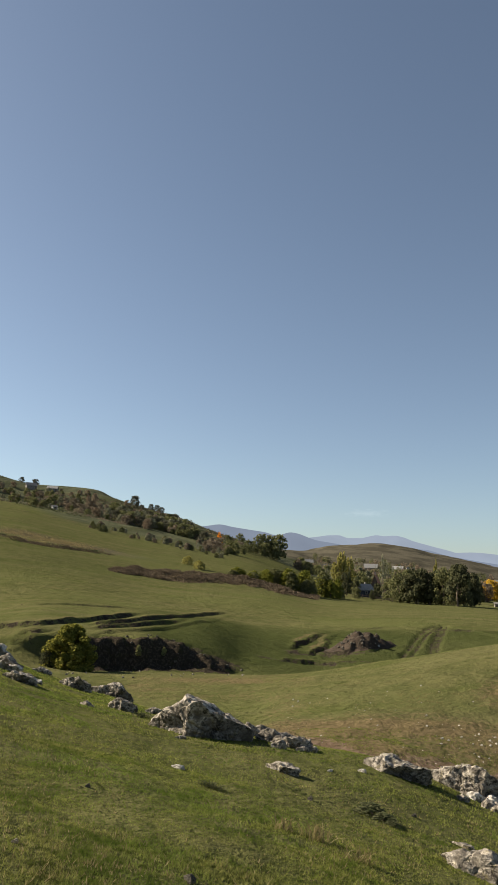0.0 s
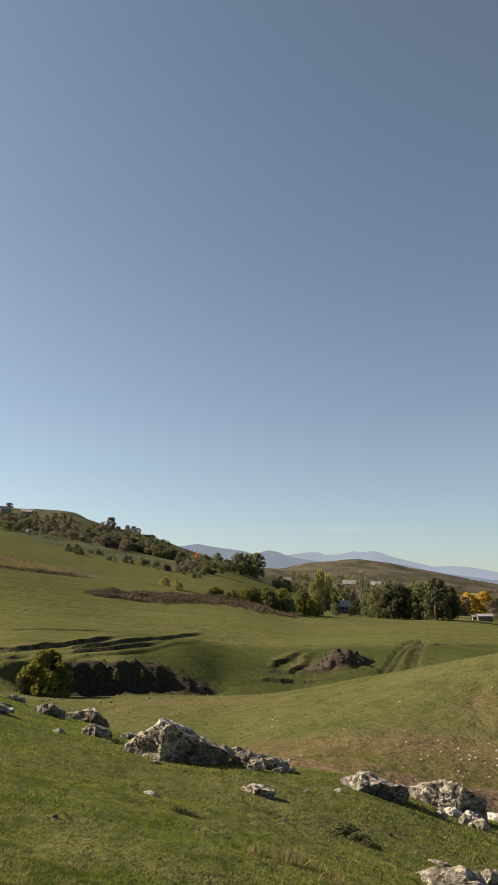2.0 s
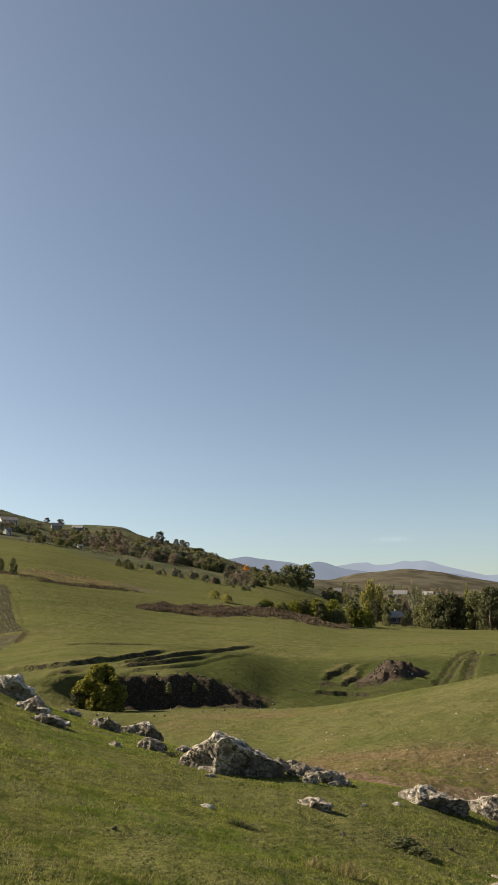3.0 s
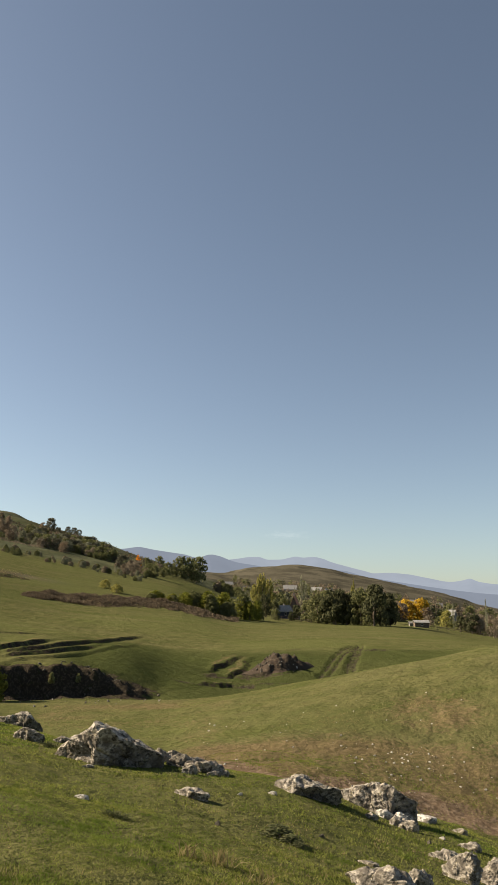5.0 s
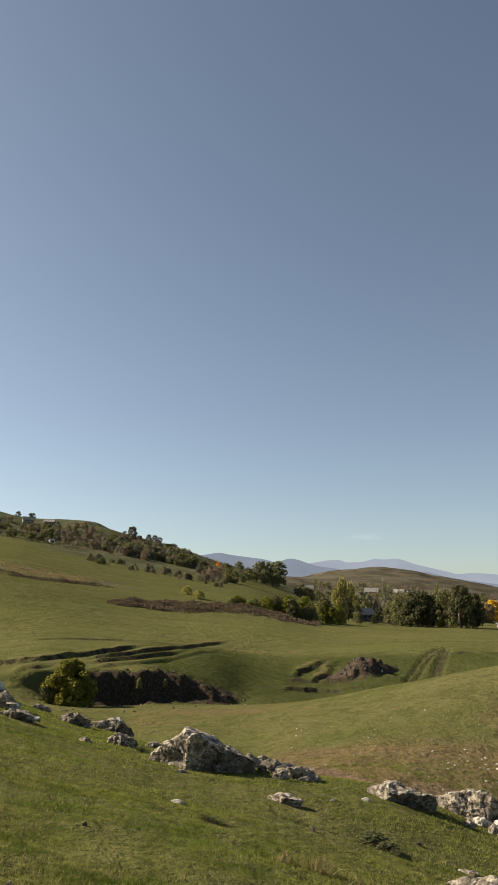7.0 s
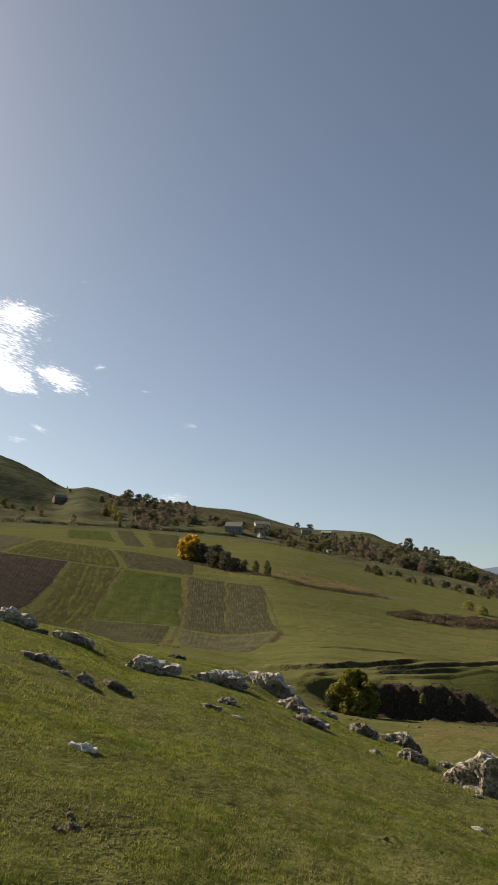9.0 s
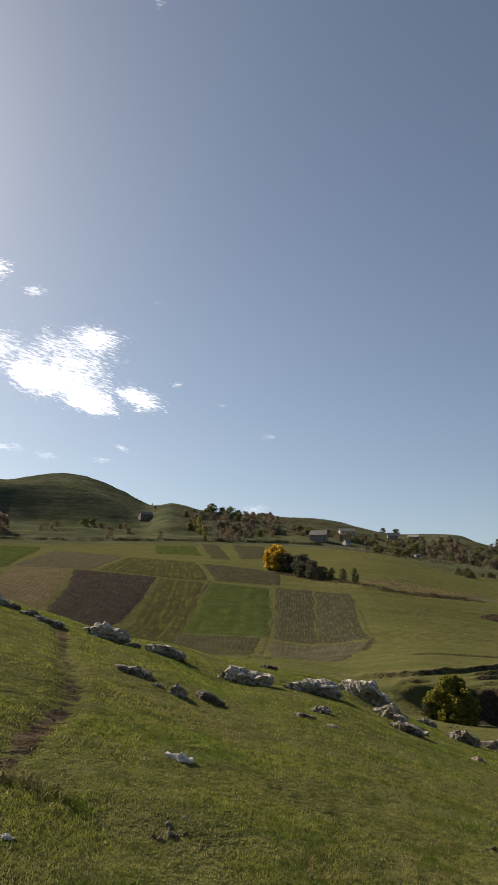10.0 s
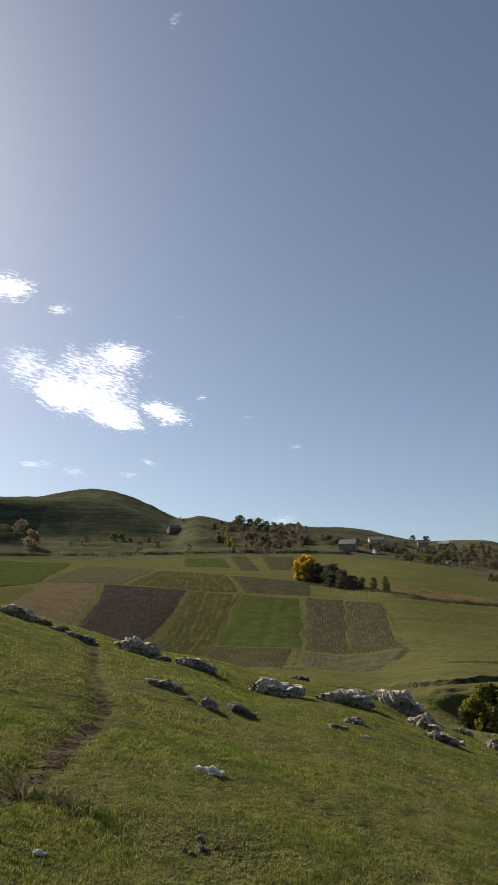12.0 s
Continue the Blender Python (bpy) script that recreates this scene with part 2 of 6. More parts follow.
BLADE = blade_green()
STRAW_DULL = leafage("dull_dry_grass", ((0.100, 0.086, 0.046), (0.135, 0.115, 0.062), (0.170, 0.145, 0.085)), 0.3)
TANGLE = leafage("tangled_rough_grass", ((0.120, 0.118, 0.052), (0.180, 0.168, 0.078), (0.260, 0.235, 0.125)), 0.4)
STRAW = leafage("dry_grass_blades", ((0.17, 0.135, 0.062), (0.235, 0.190, 0.092), (0.31, 0.26, 0.14)), 0.4)

# ---------------------------------------------------------------- the lie of the land
def glide(x, xs, ys):
    """A curve through knots that never overshoots them."""
    x, xs, ys = np.asarray(x, float), np.asarray(xs, float), np.asarray(ys, float)
    h, s = np.diff(xs), np.diff(ys) / np.diff(xs)
    m = np.zeros_like(ys)
    m[0], m[-1] = s[0], s[-1]
    w1, w2 = 2 * h[1:] + h[:-1], h[1:] + 2 * h[:-1]
    same = s[1:] * s[:-1] > 0
    a, b = np.where(same, s[:-1], 1.0), np.where(same, s[1:], 1.0)
    m[1:-1] = np.where(same, (w1 + w2) / (w1 / a + w2 / b), 0.0)
    i = np.clip(np.searchsorted(xs, x) - 1, 0, len(h) - 1)
    u = np.clip((x - xs[i]) / h[i], 0, 1)
    return ((1 + 2 * u) * (1 - u) ** 2 * ys[i] + u * (1 - u) ** 2 * h[i] * m[i]
            + u * u * (3 - 2 * u) * ys[i + 1] + u * u * (u - 1) * h[i] * m[i + 1])


def lattice(ix, iy, seed):
    n = (ix.astype(np.int64) * 374761393 + iy.astype(np.int64) * 668265263 + seed * 982451653) & 0x7FFFFFFF
    n = ((n ^ (n >> 13)) * 1274126177) & 0x7FFFFFFF
    return ((n ^ (n >> 16)) & 0xFFFF) / 32767.5 - 1.0


def bumps(x, y, size, seed=0, octaves=3):
    """Smooth noise from -1 to 1 over the plan."""
    total, gain = 0.0, 1.0
    for k in range(octaves):
        u, v = x / size * 2 ** k, y / size * 2 ** k
        i, j = np.floor(u), np.floor(v)
        a, b = u - i, v - j
        a, b = a * a * (3 - 2 * a), b * b * (3 - 2 * b)
        c00, c10 = lattice(i, j, seed + k), lattice(i + 1, j, seed + k)
        c01, c11 = lattice(i, j + 1, seed + k), lattice(i + 1, j + 1, seed + k)
        total = total + gain * ((c00 * (1 - a) + c10 * a) * (1 - b) + (c01 * (1 - a) + c11 * a) * b)
        gain *= 0.5
    return total / 1.75


# Each line of the land: bearing in degrees (clockwise from straight ahead), distance, height against the first eye.
BROW = [(-80, 40, 5), (-48, 28, 0.85), (-43, 25, 0.15), (-37, 21, -0.55), (-33, 23, -0.85), (-30, 25, -1.3), (-25.5, 26, -1.65), (-21, 27, -2.05),
        (-18, 27, -2.75), (-15, 27, -3.35), (-12, 25, -3.6), (-8, 20, -3.3), (-5, 17, -3.1), (0, 15, -2.98), (5, 15, -3.17), (10, 15, -3.32),
        (15, 18, -4.18), (20, 18, -4.58), (25, 16, -4.42), (40, 16, -5), (80, 20, -6)]
SWALE = [(-80, 80, 4), (-48, 60, -1.5), (-37, 60, -5), (-20, 55, -6), (-15, 46, -6.6), (-10, 42, -6.9), (-5, 35, -6.3), (0, 30, -5.95),
         (5, 25, -5.4), (10, 24.5, -5.6), (15, 25, -6.0), (20, 25.5, -6.55), (25, 25, -7.0), (40, 25, -8), (80, 30, -9)]
MOUND = [(-80, 100, 4), (-48, 72, -1), (-37, 66, -5.2), (-20, 62, -6.6), (-15, 63, -7.6), (-10, 64, -8.0), (-5, 64, -7.95), (0, 62, -7.75), (5, 57, -6.7),
         (10, 53, -5.45), (15, 50, -4.28), (20, 50, -3.32), (25, 50, -2.35), (40, 50, -1.5), (80, 55, -6)]
GULLY = [(-80, 110, 5), (-48, 90, -0.5), (-37, 85, -4.6), (-20, 70, -6.4), (-16, 69.3, -6.6), (-13.4, 69.3, -8.2), (-10, 69.3, -8.4), (-5, 69.3, -8.4), (0, 68.5, -8.4), (5, 72, -8.6),
         (10, 74, -8.7), (15, 74, -8.5), (20, 74, -8.0), (25, 74, -7.4), (40, 75, -7), (80, 80, -9)]
BANK = [(-80, 130, 7), (-48, 100, 0), (-37, 95, -4.2), (-24, 86, -4.8), (-19, 74, -5.7), (-15, 70.1, -5.5), (-11, 70.0, -5.65), (-7, 70.0, -5.7), (-5, 70.1, -6.35), (-3, 70.3, -7.1), (-1.2, 70.8, -7.75),
        (0, 74, -8.2), (5, 82, -8.3), (10, 86, -7.9), (15, 88, -7.45), (20, 90, -6.4), (25, 90, -5.0), (40, 92, -5), (80, 100, -9)]
MEADOW = [(-80, 170, 12), (-48, 135, 3.5), (-43, 130, 0.6), (-37, 124, -3.0), (-32, 119, -5.1), (-27, 116, -5.0), (-23, 113, -5.4), (-19, 116, -4.3), (-15, 130, -3.0),
          (-10, 130, -4.0), (-5, 130, -5.0), (0, 130, -5.9), (5, 130, -6.3), (10, 130, -6.1), (15, 130, -5.7), (20, 130, -5.9), (25, 130, -5.9), (40, 130, -7), (80, 140, -10)]
SLOPE = [(-80, 300, 26), (-48, 290, 20), (-40, 290, 20.5), (-30, 290, 21), (-24, 295, 21.5), (-18.6, 310, 24.5), (-14.5, 315, 21.5), (-10, 300, 15.8), (-6, 300, 12.2),
         (-1.5, 300, 8.5), (3, 290, 2.4), (4, 283, -2.6), (7, 280, -5.1), (10, 280, -6.0), (13, 280, -7.3), (17, 280, -7.2), (20, 280, -7.8), (22.3, 280, -9.9),
         (24.7, 280, -11.4), (40, 290, -16), (80, 300, -20)]
ROAD = [(-80, 480, 44), (-48, 480, 45.8), (-40, 480, 47), (-31, 480, 49), (-23, 480, 48.1), (-18.6, 480, 44), (-15, 470, 39), (-10, 450, 32), (-6, 430, 24.5),
        (-1.5, 420, 17), (3, 410, 8), (5, 420, 2.5), (7, 440, -1), (10, 460, -1), (15, 460, -2), (20, 460, -6), (25, 460, -11), (40, 470, -18), (80, 500, -26)]
RIDGE = [(-80, 850, 120), (-56, 880, 146), (-48.8, 900, 153), (-46.3, 900, 154.5), (-43.6, 900, 164), (-41.6, 900, 168), (-40.4, 900, 166), (-37.8, 890, 154), (-35, 870, 134), (-31.6, 840, 117),
         (-27, 800, 106), (-22.8, 780, 102), (-18.5, 760, 88.5), (-16, 740, 81), (-12.6, 700, 77), (-10.4, 640, 63), (-6, 590, 48.5), (-2.9, 560, 37), (1.1, 540, 21.5),
         (3.3, 530, 11), (6, 640, 5), (10, 700, 9), (15, 700, 5), (20, 700, -3), (25, 700, -13), (40, 720, -22), (80, 760, -34)]
BROWN = [(-80, 1250, 80), (-40, 1250, 90), (-15, 1250, 60), (-5, 1200, 45), (3.8, 1180, 43), (6.4, 1180, 54), (9.6, 1180, 60), (11.5, 1180, 57), (13.4, 1180, 50.5), (15.9, 1150, 38), (18.4, 1120, 27),
         (21.65, 1090, 13), (23.6, 1070, 1.5), (24.85, 1050, -3.5), (28, 1050, -12), (40, 1050, -25), (80, 1100, -40)]
LINES = [BROW, SWALE, MOUND, GULLY, BANK, MEADOW, SLOPE, ROAD, RIDGE, BROWN]

bearing = np.concatenate([np.arange(-180, -57, 4.0), np.linspace(-56, 32, 470), np.arange(36, 181, 4.0)])
reach = np.concatenate([[0.0, 0.35], np.geomspace(0.7, 30, 210), np.linspace(30.6, 63.5, 66), np.arange(64, 132, 0.34),
                        np.geomspace(132.6, 420, 100), np.geomspace(425, 1500, 120), np.geomspace(1560, 4900, 14)])


def lay_out():
    """Heights over the grid of bearings and reaches."""
    knots = []
    for line in LINES:
        b = np.array([k[0] for k in line], float)
        full = np.concatenate([[-180], b, [180]])
        pair = []
        for c in (1, 2):
            v = np.array([k[c] for k in line], float)
            mean = 0.5 * (v[0] + v[-1])
            pair.append(glide(bearing, full, np.concatenate([[mean], v, [mean]])))
        knots.append(pair)
    z = np.zeros((len(bearing), len(reach)))
    for i, b in enumerate(bearing):
        sx, cy = math.sin(radians(b)), math.cos(radians(b))
        fall = -0.224 * sx - 0.09 * cy
        if abs(b) > 80:
            fall *= max(0.0, 1 - (abs(b) - 80) / 160)
        rs = [0.0, 3.5, 7.0] + [k[0][i] for k in knots] + [1750, 2300, 5000]
        last = knots[-1][1][i]
        hs = [-EYE, -EYE + 3.5 * fall, -EYE + 7 * fall] + [k[1][i] for k in knots] + [min(last, 30) - 25, -40, -60]
        z[i] = glide(reach, rs, hs)
    even = np.zeros_like(z)
    dense = np.where((bearing > -56.5) & (bearing < 32.5))[0]
    spread = np.interp(reach, [5, 20, 60, 66, 74, 100, 150, 330, 480, 900], [6, 4.5, 4.5, 2.5, 2.5, 6, 8, 8, 3.5, 1.7])
    k = np.arange(-24, 25)
    even[:] = z
    for j in range(len(reach)):
        w = np.exp(-0.5 * (k / spread[j]) ** 2)
        v = np.pad(z[dense, j], 24, mode="edge")
        even[dense, j] = np.convolve(v, w / w.sum(), mode="valid")
    return even


GRID = lay_out()
BB, RR = np.meshgrid(np.radians(bearing), reach, indexing="ij")
GX, GY = RR * np.sin(BB), RR * np.cos(BB)


def near_line(points, x, y):
    """How far each place lies from a line of points, and how far along."""
    best, along, gone = np.full(x.shape, 1e9), np.zeros(x.shape), 0.0
    for (x0, y0), (x1, y1) in zip(points[:-1], points[1:]):
        dx, dy = x1 - x0, y1 - y0
        n = math.hypot(dx, dy)
        u = np.clip(((x - x0) * dx + (y - y0) * dy) / (n * n), 0, 1)
        d = np.hypot(x - x0 - u * dx, y - y0 - u * dy)
        along = np.where(d < best, gone + u * n, along)
        best = np.minimum(best, d)
        gone += n
    return best, along


def soft(d, inner, outer):
    u = np.clip((outer - d) / (outer - inner), 0, 1)
    return u * u * (3 - 2 * u)


# small relief, growing with distance
flat = soft(RR, 0, 4)
GRID += 0.035 * bumps(GX, GY, 1.1, 3) * soft(RR, 25, 60) * (1 - 0.6 * flat)
GRID += 0.07 * bumps(GX, GY, 5.0, 9) * soft(RR, 40, 120) * (1 - flat)
GRID += 0.28 * bumps(GX, GY, 17, 21) * soft(80 - RR, 0, 40) * soft(RR, 300, 900)
GRID += 3.2 * bumps(GX, GY, 120, 33, 4) * soft(600 - RR, 0, 200) * soft(RR, 2500, 3500)
GRID += 2.0 * bumps(GX, GY, 42, 37, 4) * soft(560 - RR, 0, 120) * soft(RR, 2500, 3500)
# the shaded face of the hill: a steep hollow flank below a rounded shoulder, and a nearer spur with the same flank
spin = np.degrees(BB)


def flank_of(foot, base, tops, back):
    """A slope that rises at 33 degrees from its foot to a brink seen at the given heights, then eases off."""
    k = np.tan(np.radians(np.interp(spin, [p[0] for p in tops], [p[1] for p in tops])))
    brink = (0.66 * foot - base) / (0.66 - k)
    lip = k * brink
    return brink, np.where(RR < brink, base + 0.66 * (RR - foot), lip + back * (RR - brink)), lip


crown = GRID[:, int(np.argmin(np.abs(reach - 900)))][:, None]
wave = 10 * bumps(GX, GY, 70, 45, 3)
brink, face, lip = flank_of(640 + wave, 75, [(-60, 9.6), (-47.7, 9.6), (-43.6, 9.5), (-41.5, 9.25), (-39.3, 8.85), (-37.1, 8.1), (-35.4, 7.4), (-34, 7.0)], 0.0)
face = np.where(RR < 640 + wave, 46 + (RR - 480) / 160 * 29 + 2.2 * bumps(GX, GY, 40, 47, 3), np.where(RR < brink, face, lip + np.clip((RR - brink) / (900 - brink), 0, 1) ** 0.85 * (crown - lip)))
GRID += (face - GRID) * soft(spin, -36.2, -33.4) * soft(-RR, -530, -482) * soft(RR, 865, 900)
brink, face, lip = flank_of(540 + 0.6 * wave, 51, [(-60, 8.8), (-51, 8.7), (-48, 8.1), (-46.3, 7.0), (-44.6, 5.6), (-44, 5.0), (-30, 4.5)], -0.45)
GRID = np.where((spin < -43.8) & (RR > 520), np.maximum(GRID, face), GRID)
for i in np.where((spin[:, 0] < -34) & (spin[:, 0] > -57))[0]:
    far = reach > 490
    GRID[i, far] = np.convolve(np.pad(GRID[i, far], 2, mode="edge"), [0.1, 0.22, 0.36, 0.22, 0.1], mode="valid")
# terraces grazed into the hillsides
GRID += (0.65 - 0.4 * soft(spin, -36, -30)) * np.clip(0.6 + bumps(GX, GY, 90, 43), 0, 1) * np.sin(GRID * (math.tau / 9.5) + 3.5 * bumps(GX, GY, 50, 39)) * soft(540 - RR, 0, 90) * soft(RR, 1300, 1800)

# humps, gullies and grazed ledges of the bare hill
rugged = soft(spin, -36, -31) * soft(530 - RR, 0, 60) * soft(RR, 880, 960)
GRID += rugged * (1.7 * bumps(GX, GY, 34, 145, 4) - 1.1 * np.abs(bumps(GX, GY, 60, 147, 2)))
GRID += rugged * 0.7 * np.clip(3 * np.sin(GRID * (math.tau / 11) + 2.2 * bumps(GX, GY, 70, 149)), -1, 1) * np.clip(0.4 + bumps(GX, GY, 80, 151), 0, 1)

# cattle terraces: low, broken steps along the meadow slopes
tread = np.sin((RR + 9 * bumps(GX, GY, 60, 48, 3) + 2.5 * bumps(GX, GY, 14, 49, 2)) * (math.tau / 5.5))
GRID += 0.13 * np.clip(tread, -0.2, 1) * np.clip(bumps(GX * 0.35, GY, 16, 46, 3) * 1.8, 0, 1) * soft(95 - RR, -12, 0) * soft(RR, 200, 330)

# ruts, tracks and paths worn into the turf (plan metres)
SCARPS = [  # the height of each little turf step, with the bearings and distances along it
    (0.58, [(-19.6, 77.6), (-17.82, 76.1), (-15.48, 75.4), (-13.49, 77.7), (-11.86, 79.9), (-9.4, 84.9), (-6.89, 98)]),
    (0.55, [(-11.64, 77.8), (-8.54, 81.5), (-6.02, 92.8), (-3.48, 112), (-0.7, 131.6)]),
    (0.48, [(-11.42, 75.6), (-8.52, 78.9), (-5.58, 86.7), (-3.46, 100.7)]),
    (0.30, [(-11.19, 72.7), (-7.67, 75.8), (-3.44, 92.4), (-0.9, 121.8)]),
    (0.5, [(-16.98, 71.1), (-15.43, 71.2), (-13.65, 72.8)]),
    (0.32, [(-16.36, 70.0), (-14.99, 69.9), (-13.82, 70.5)]),
    (0.3, [(-17.29, 68.2), (-15.36, 69.7)]),
    (0.26, [(-24.4, 121), (-20, 107), (-17.82, 98.9), (-15.39, 94.3), (-11.46, 98.8), (-7.75, 105.5)]),
    (0.18, [(-18.07, 136.8), (-14.08, 136.4), (-10.77, 141.4), (-7.82, 149.2)]),
    (0.20, [(-6.97, 148.5), (-3.53, 151.5), (0.36, 150.4)]),
    (0.45, [(3.23, 90.5), (4.29, 96.3), (5.55, 100.7), (6.82, 107.5)]),
    (0.6, [(4.51, 87.4), (5.99, 93.2), (6.82, 100.8), (7.66, 105.8)]),
    (0.4, [(5.2, 90.2), (6.6, 89.6), (8.9, 90.3), (10.6, 92)]),
    (0.5, [(2.6, 80.5), (4.2, 81.2), (5.58, 82.2), (7.4, 81.6), (8.6, 82)]),
    (0.30, [(11.42, 114.5), (13.87, 108.5), (16.67, 109.6), (18.69, 101.7), (22, 100)]),
    (0.22, [(4.2, 144), (5.53, 146.6), (8.92, 149.2)]),
    (0.2, [(3.5, 114), (8, 110.5), (12, 113)]),
    (0.17, [(12, 127), (17, 124), (22, 122)]),
    (0.30, [(-29, 98), (-25, 94), (-21.5, 91)]),
    (0.9, [(-21, 232), (-18.4, 220), (-16, 219), (-13.9, 220.5), (-12.2, 223), (-9.7, 223)]),
    (1.3, [(-16.5, 452), (-14, 440), (-12, 428), (-9.5, 418)]),
    (0.9, [(-14, 425), (-11.5, 412), (-8, 400), (-5, 392)]),
    (0.8, [(-19.5, 330), (-15, 322), (-10, 310), (-5, 302)]),
    (0.7, [(-24, 420), (-20, 412), (-16, 400)]),
    (1.0, [(-4.6, 395), (-2.6, 384), (-0.8, 380)]),
]
TYRES = [[(x + k, y - k * 0.3) for x, y in ((28.96, 113.8), (24.2, 102.7), (20.95, 93.4), (17.57, 83.4))] for k in (0, 0.85)]
TYRES += [[(x + k, y) for x, y in ((30.1, 114), (26.4, 102.5), (23.3, 93.0), (21.0, 84.8))] for k in (0, 0.75)]
TRAIL = [(-3.6, 2.6), (-4.0, 3.7), (-4.3, 4.4), (-4.9, 5.3), (-5.4, 6.2), (-6.2, 7.3), (-7.5, 8.6), (-9.4, 10.7), (-11.5, 13)]
LANE = [(-3, 36), (-0.6, 32), (1.8, 27.5), (3.6, 24.8), (6, 25.2), (8.9, 25.8), (10.3, 24.8), (12.5, 23.4), (16, 20)]
BORDERS = [
    [(-121.7, 206.6), (-103.7, 167.1), (-88.6, 137.1), (-73.4, 111.1)],
    [(-97.2, 203.7), (-75.7, 157.0), (-62.6, 127.9), (-44.0, 86.5)],
    [(-137.6, 200.9), (-113.5, 156.9), (-86.4, 112.9)],
    [(-184.7, 184.0), (-168.4, 193.7), (-138.3, 202.0), (-121.1, 205.5), (-97.4, 203.6)],
]
DEG = np.degrees(BB)
BARE, DRY, SHADE_LUSH, SHADE_SOIL = (np.zeros_like(GRID) for _ in range(4))
wob = bumps(GX, GY, 1.7, 51)
for n, (tall, line) in enumerate(SCARPS):
    bs, rs_ = [k[0] for k in line], [k[1] for k in line]
    mid = glide(DEG, bs, rs_)
    steps = np.linspace(bs[0], bs[-1], 28)
    run = glide(steps, bs, rs_)
    d, _ = near_line(list(zip(run * np.sin(np.radians(steps)), run * np.cos(np.radians(steps)))), GX, GY)
    s = np.sign(RR - mid) * d + (0.95 * bumps(GX, GY, 1.2, 59, 4) if 10 <= n <= 13 else 0.14 * wob)
    span = max(1.0, rs_[0] / 130)
    ends = soft(bs[0] - DEG, -0.9, 0.0) * soft(DEG - bs[-1], -2.0, 0.0)
    h = (0.8 if 10 <= n <= 13 or span > 1 else 0.66) * tall * ends * np.clip(0.85 + 0.4 * bumps(DEG * 1.6, np.full(DEG.shape, n * 7.3), 1.6, 57), 0.55, 1.1)
    rise = np.clip(s / (0.4 * span) + 0.5, 0, 1)
    rise = rise * rise * (3 - 2 * rise)
    GRID += h * (rise * np.exp(-np.maximum(s - 0.4, 0) / (1.6 * span)) - 0.4 * (1 - rise) * np.exp(np.minimum(s + 0.4, 0) / (0.9 * span)))
    BARE = np.maximum(BARE, 0.72 * soft(np.abs(s), 0.14 * span, 0.45 * span) * np.clip(h * 3.8, 0, 1) * np.clip(0.9 + 0.6 * wob, 0.4, 1))
    # darkens the soil along each step for shade its low face lacks
    SHADE_SOIL = np.maximum(SHADE_SOIL, soft(np.abs(s), 0.6 * span, 1.2 * span) * (h > 0.02))
    # pale lip of dry grass, with the step's sunlit edge painted in
    DRY = np.maximum(DRY, 0.7 * soft(np.abs(s - 1.3 * span), 0.3, 1.0 * span) * np.clip(h * 2.6, 0, 1))
for line in TYRES:
    d, _ = near_line(line, GX, GY)
    GRID -= 0.26 * soft(d + 0.15 * wob, 0.1, 0.5)
    BARE = np.maximum(BARE, 0.62 * soft(d + 0.3 * wob, 0.1, 0.4))
    SHADE_SOIL = np.maximum(SHADE_SOIL, soft(d, 0.5, 1.2))
d, _ = near_line(TRAIL, GX, GY)
GRID -= 0.05 * soft(d + 0.08 * wob, 0.06, 0.3)
BARE = np.maximum(BARE, 0.74 * soft(d + 0.12 * wob, 0.0, 0.22) * np.clip(0.92 + 0.6 * bumps(GX, GY, 0.45, 52), 0, 1))
SHADE_SOIL = np.maximum(SHADE_SOIL, (0.6 + 0.35 * wob) * soft(d, 0.4, 0.8))
GRID += 0.025 * soft(d, 0.12, 0.4) * bumps(GX, GY, 0.22, 50, 2)
d, _ = near_line(LANE, GX, GY)
BARE = np.maximum(BARE, soft(d + 0.35 * wob, 0.5, 1.5))
for line in BORDERS:
    d, _ = near_line(line, GX, GY)
    DRY = np.maximum(DRY, 0.5 * soft(d + 0.5 * wob, 0.3, 1.1))
    BARE = np.maximum(BARE, (0.75 if line is BORDERS[0] else 0.35) * soft(d + 0.3 * wob, 0.2, 0.8))
    SHADE_SOIL = np.maximum(SHADE_SOIL, soft(d, 0.6, 1.4))

# the eroded bank of the gully: a ragged cut with ledges and spill below it
cut = soft(np.abs(DEG + 7.4), 5.4, 7.4)
edge = bumps(GX, GY * 0.0 + 3.1, 2.6, 61, 4)
jag = 1.1 * bumps(GX, GY * 0.0 + 9.1, 1.9, 62, 3) + 0.5 * bumps(GX, GY * 0.0 + 5.1, 5.5, 64, 2)
push = cut * soft(np.abs(RR - 70), 2.0, 5.5) * jag
for i in np.where(np.abs(bearing + 8.8) < 9)[0]:
    GRID[i] = np.interp(reach + push[i], reach, GRID[i])
BARE = np.maximum(BARE, cut * soft(np.abs(RR - 69.4 + push), 1.2, 1.9))
GRID += cut * soft(np.abs(RR - 69.8 + push), 1.2, 2.4) * (0.34 * bumps(GX, GY, 1.4, 63, 4) + 0.3 * bumps(GX, GY, 0.6, 66, 2) + 0.42 * edge)
# the hollow below the heap falls away to the right
hollow = soft(np.abs(DEG - 1.5), 3.5, 7.5) * soft(np.abs(RR - 86), 8, 16)
GRID -= 0.07 * (GX - 2.5) * hollow
# shade of the gully bank laid on as darker soil
SHADE_SOIL = np.maximum(SHADE_SOIL, soft(np.abs(DEG + 8), 9, 11) * soft(np.abs(RR - 70), 3, 5))
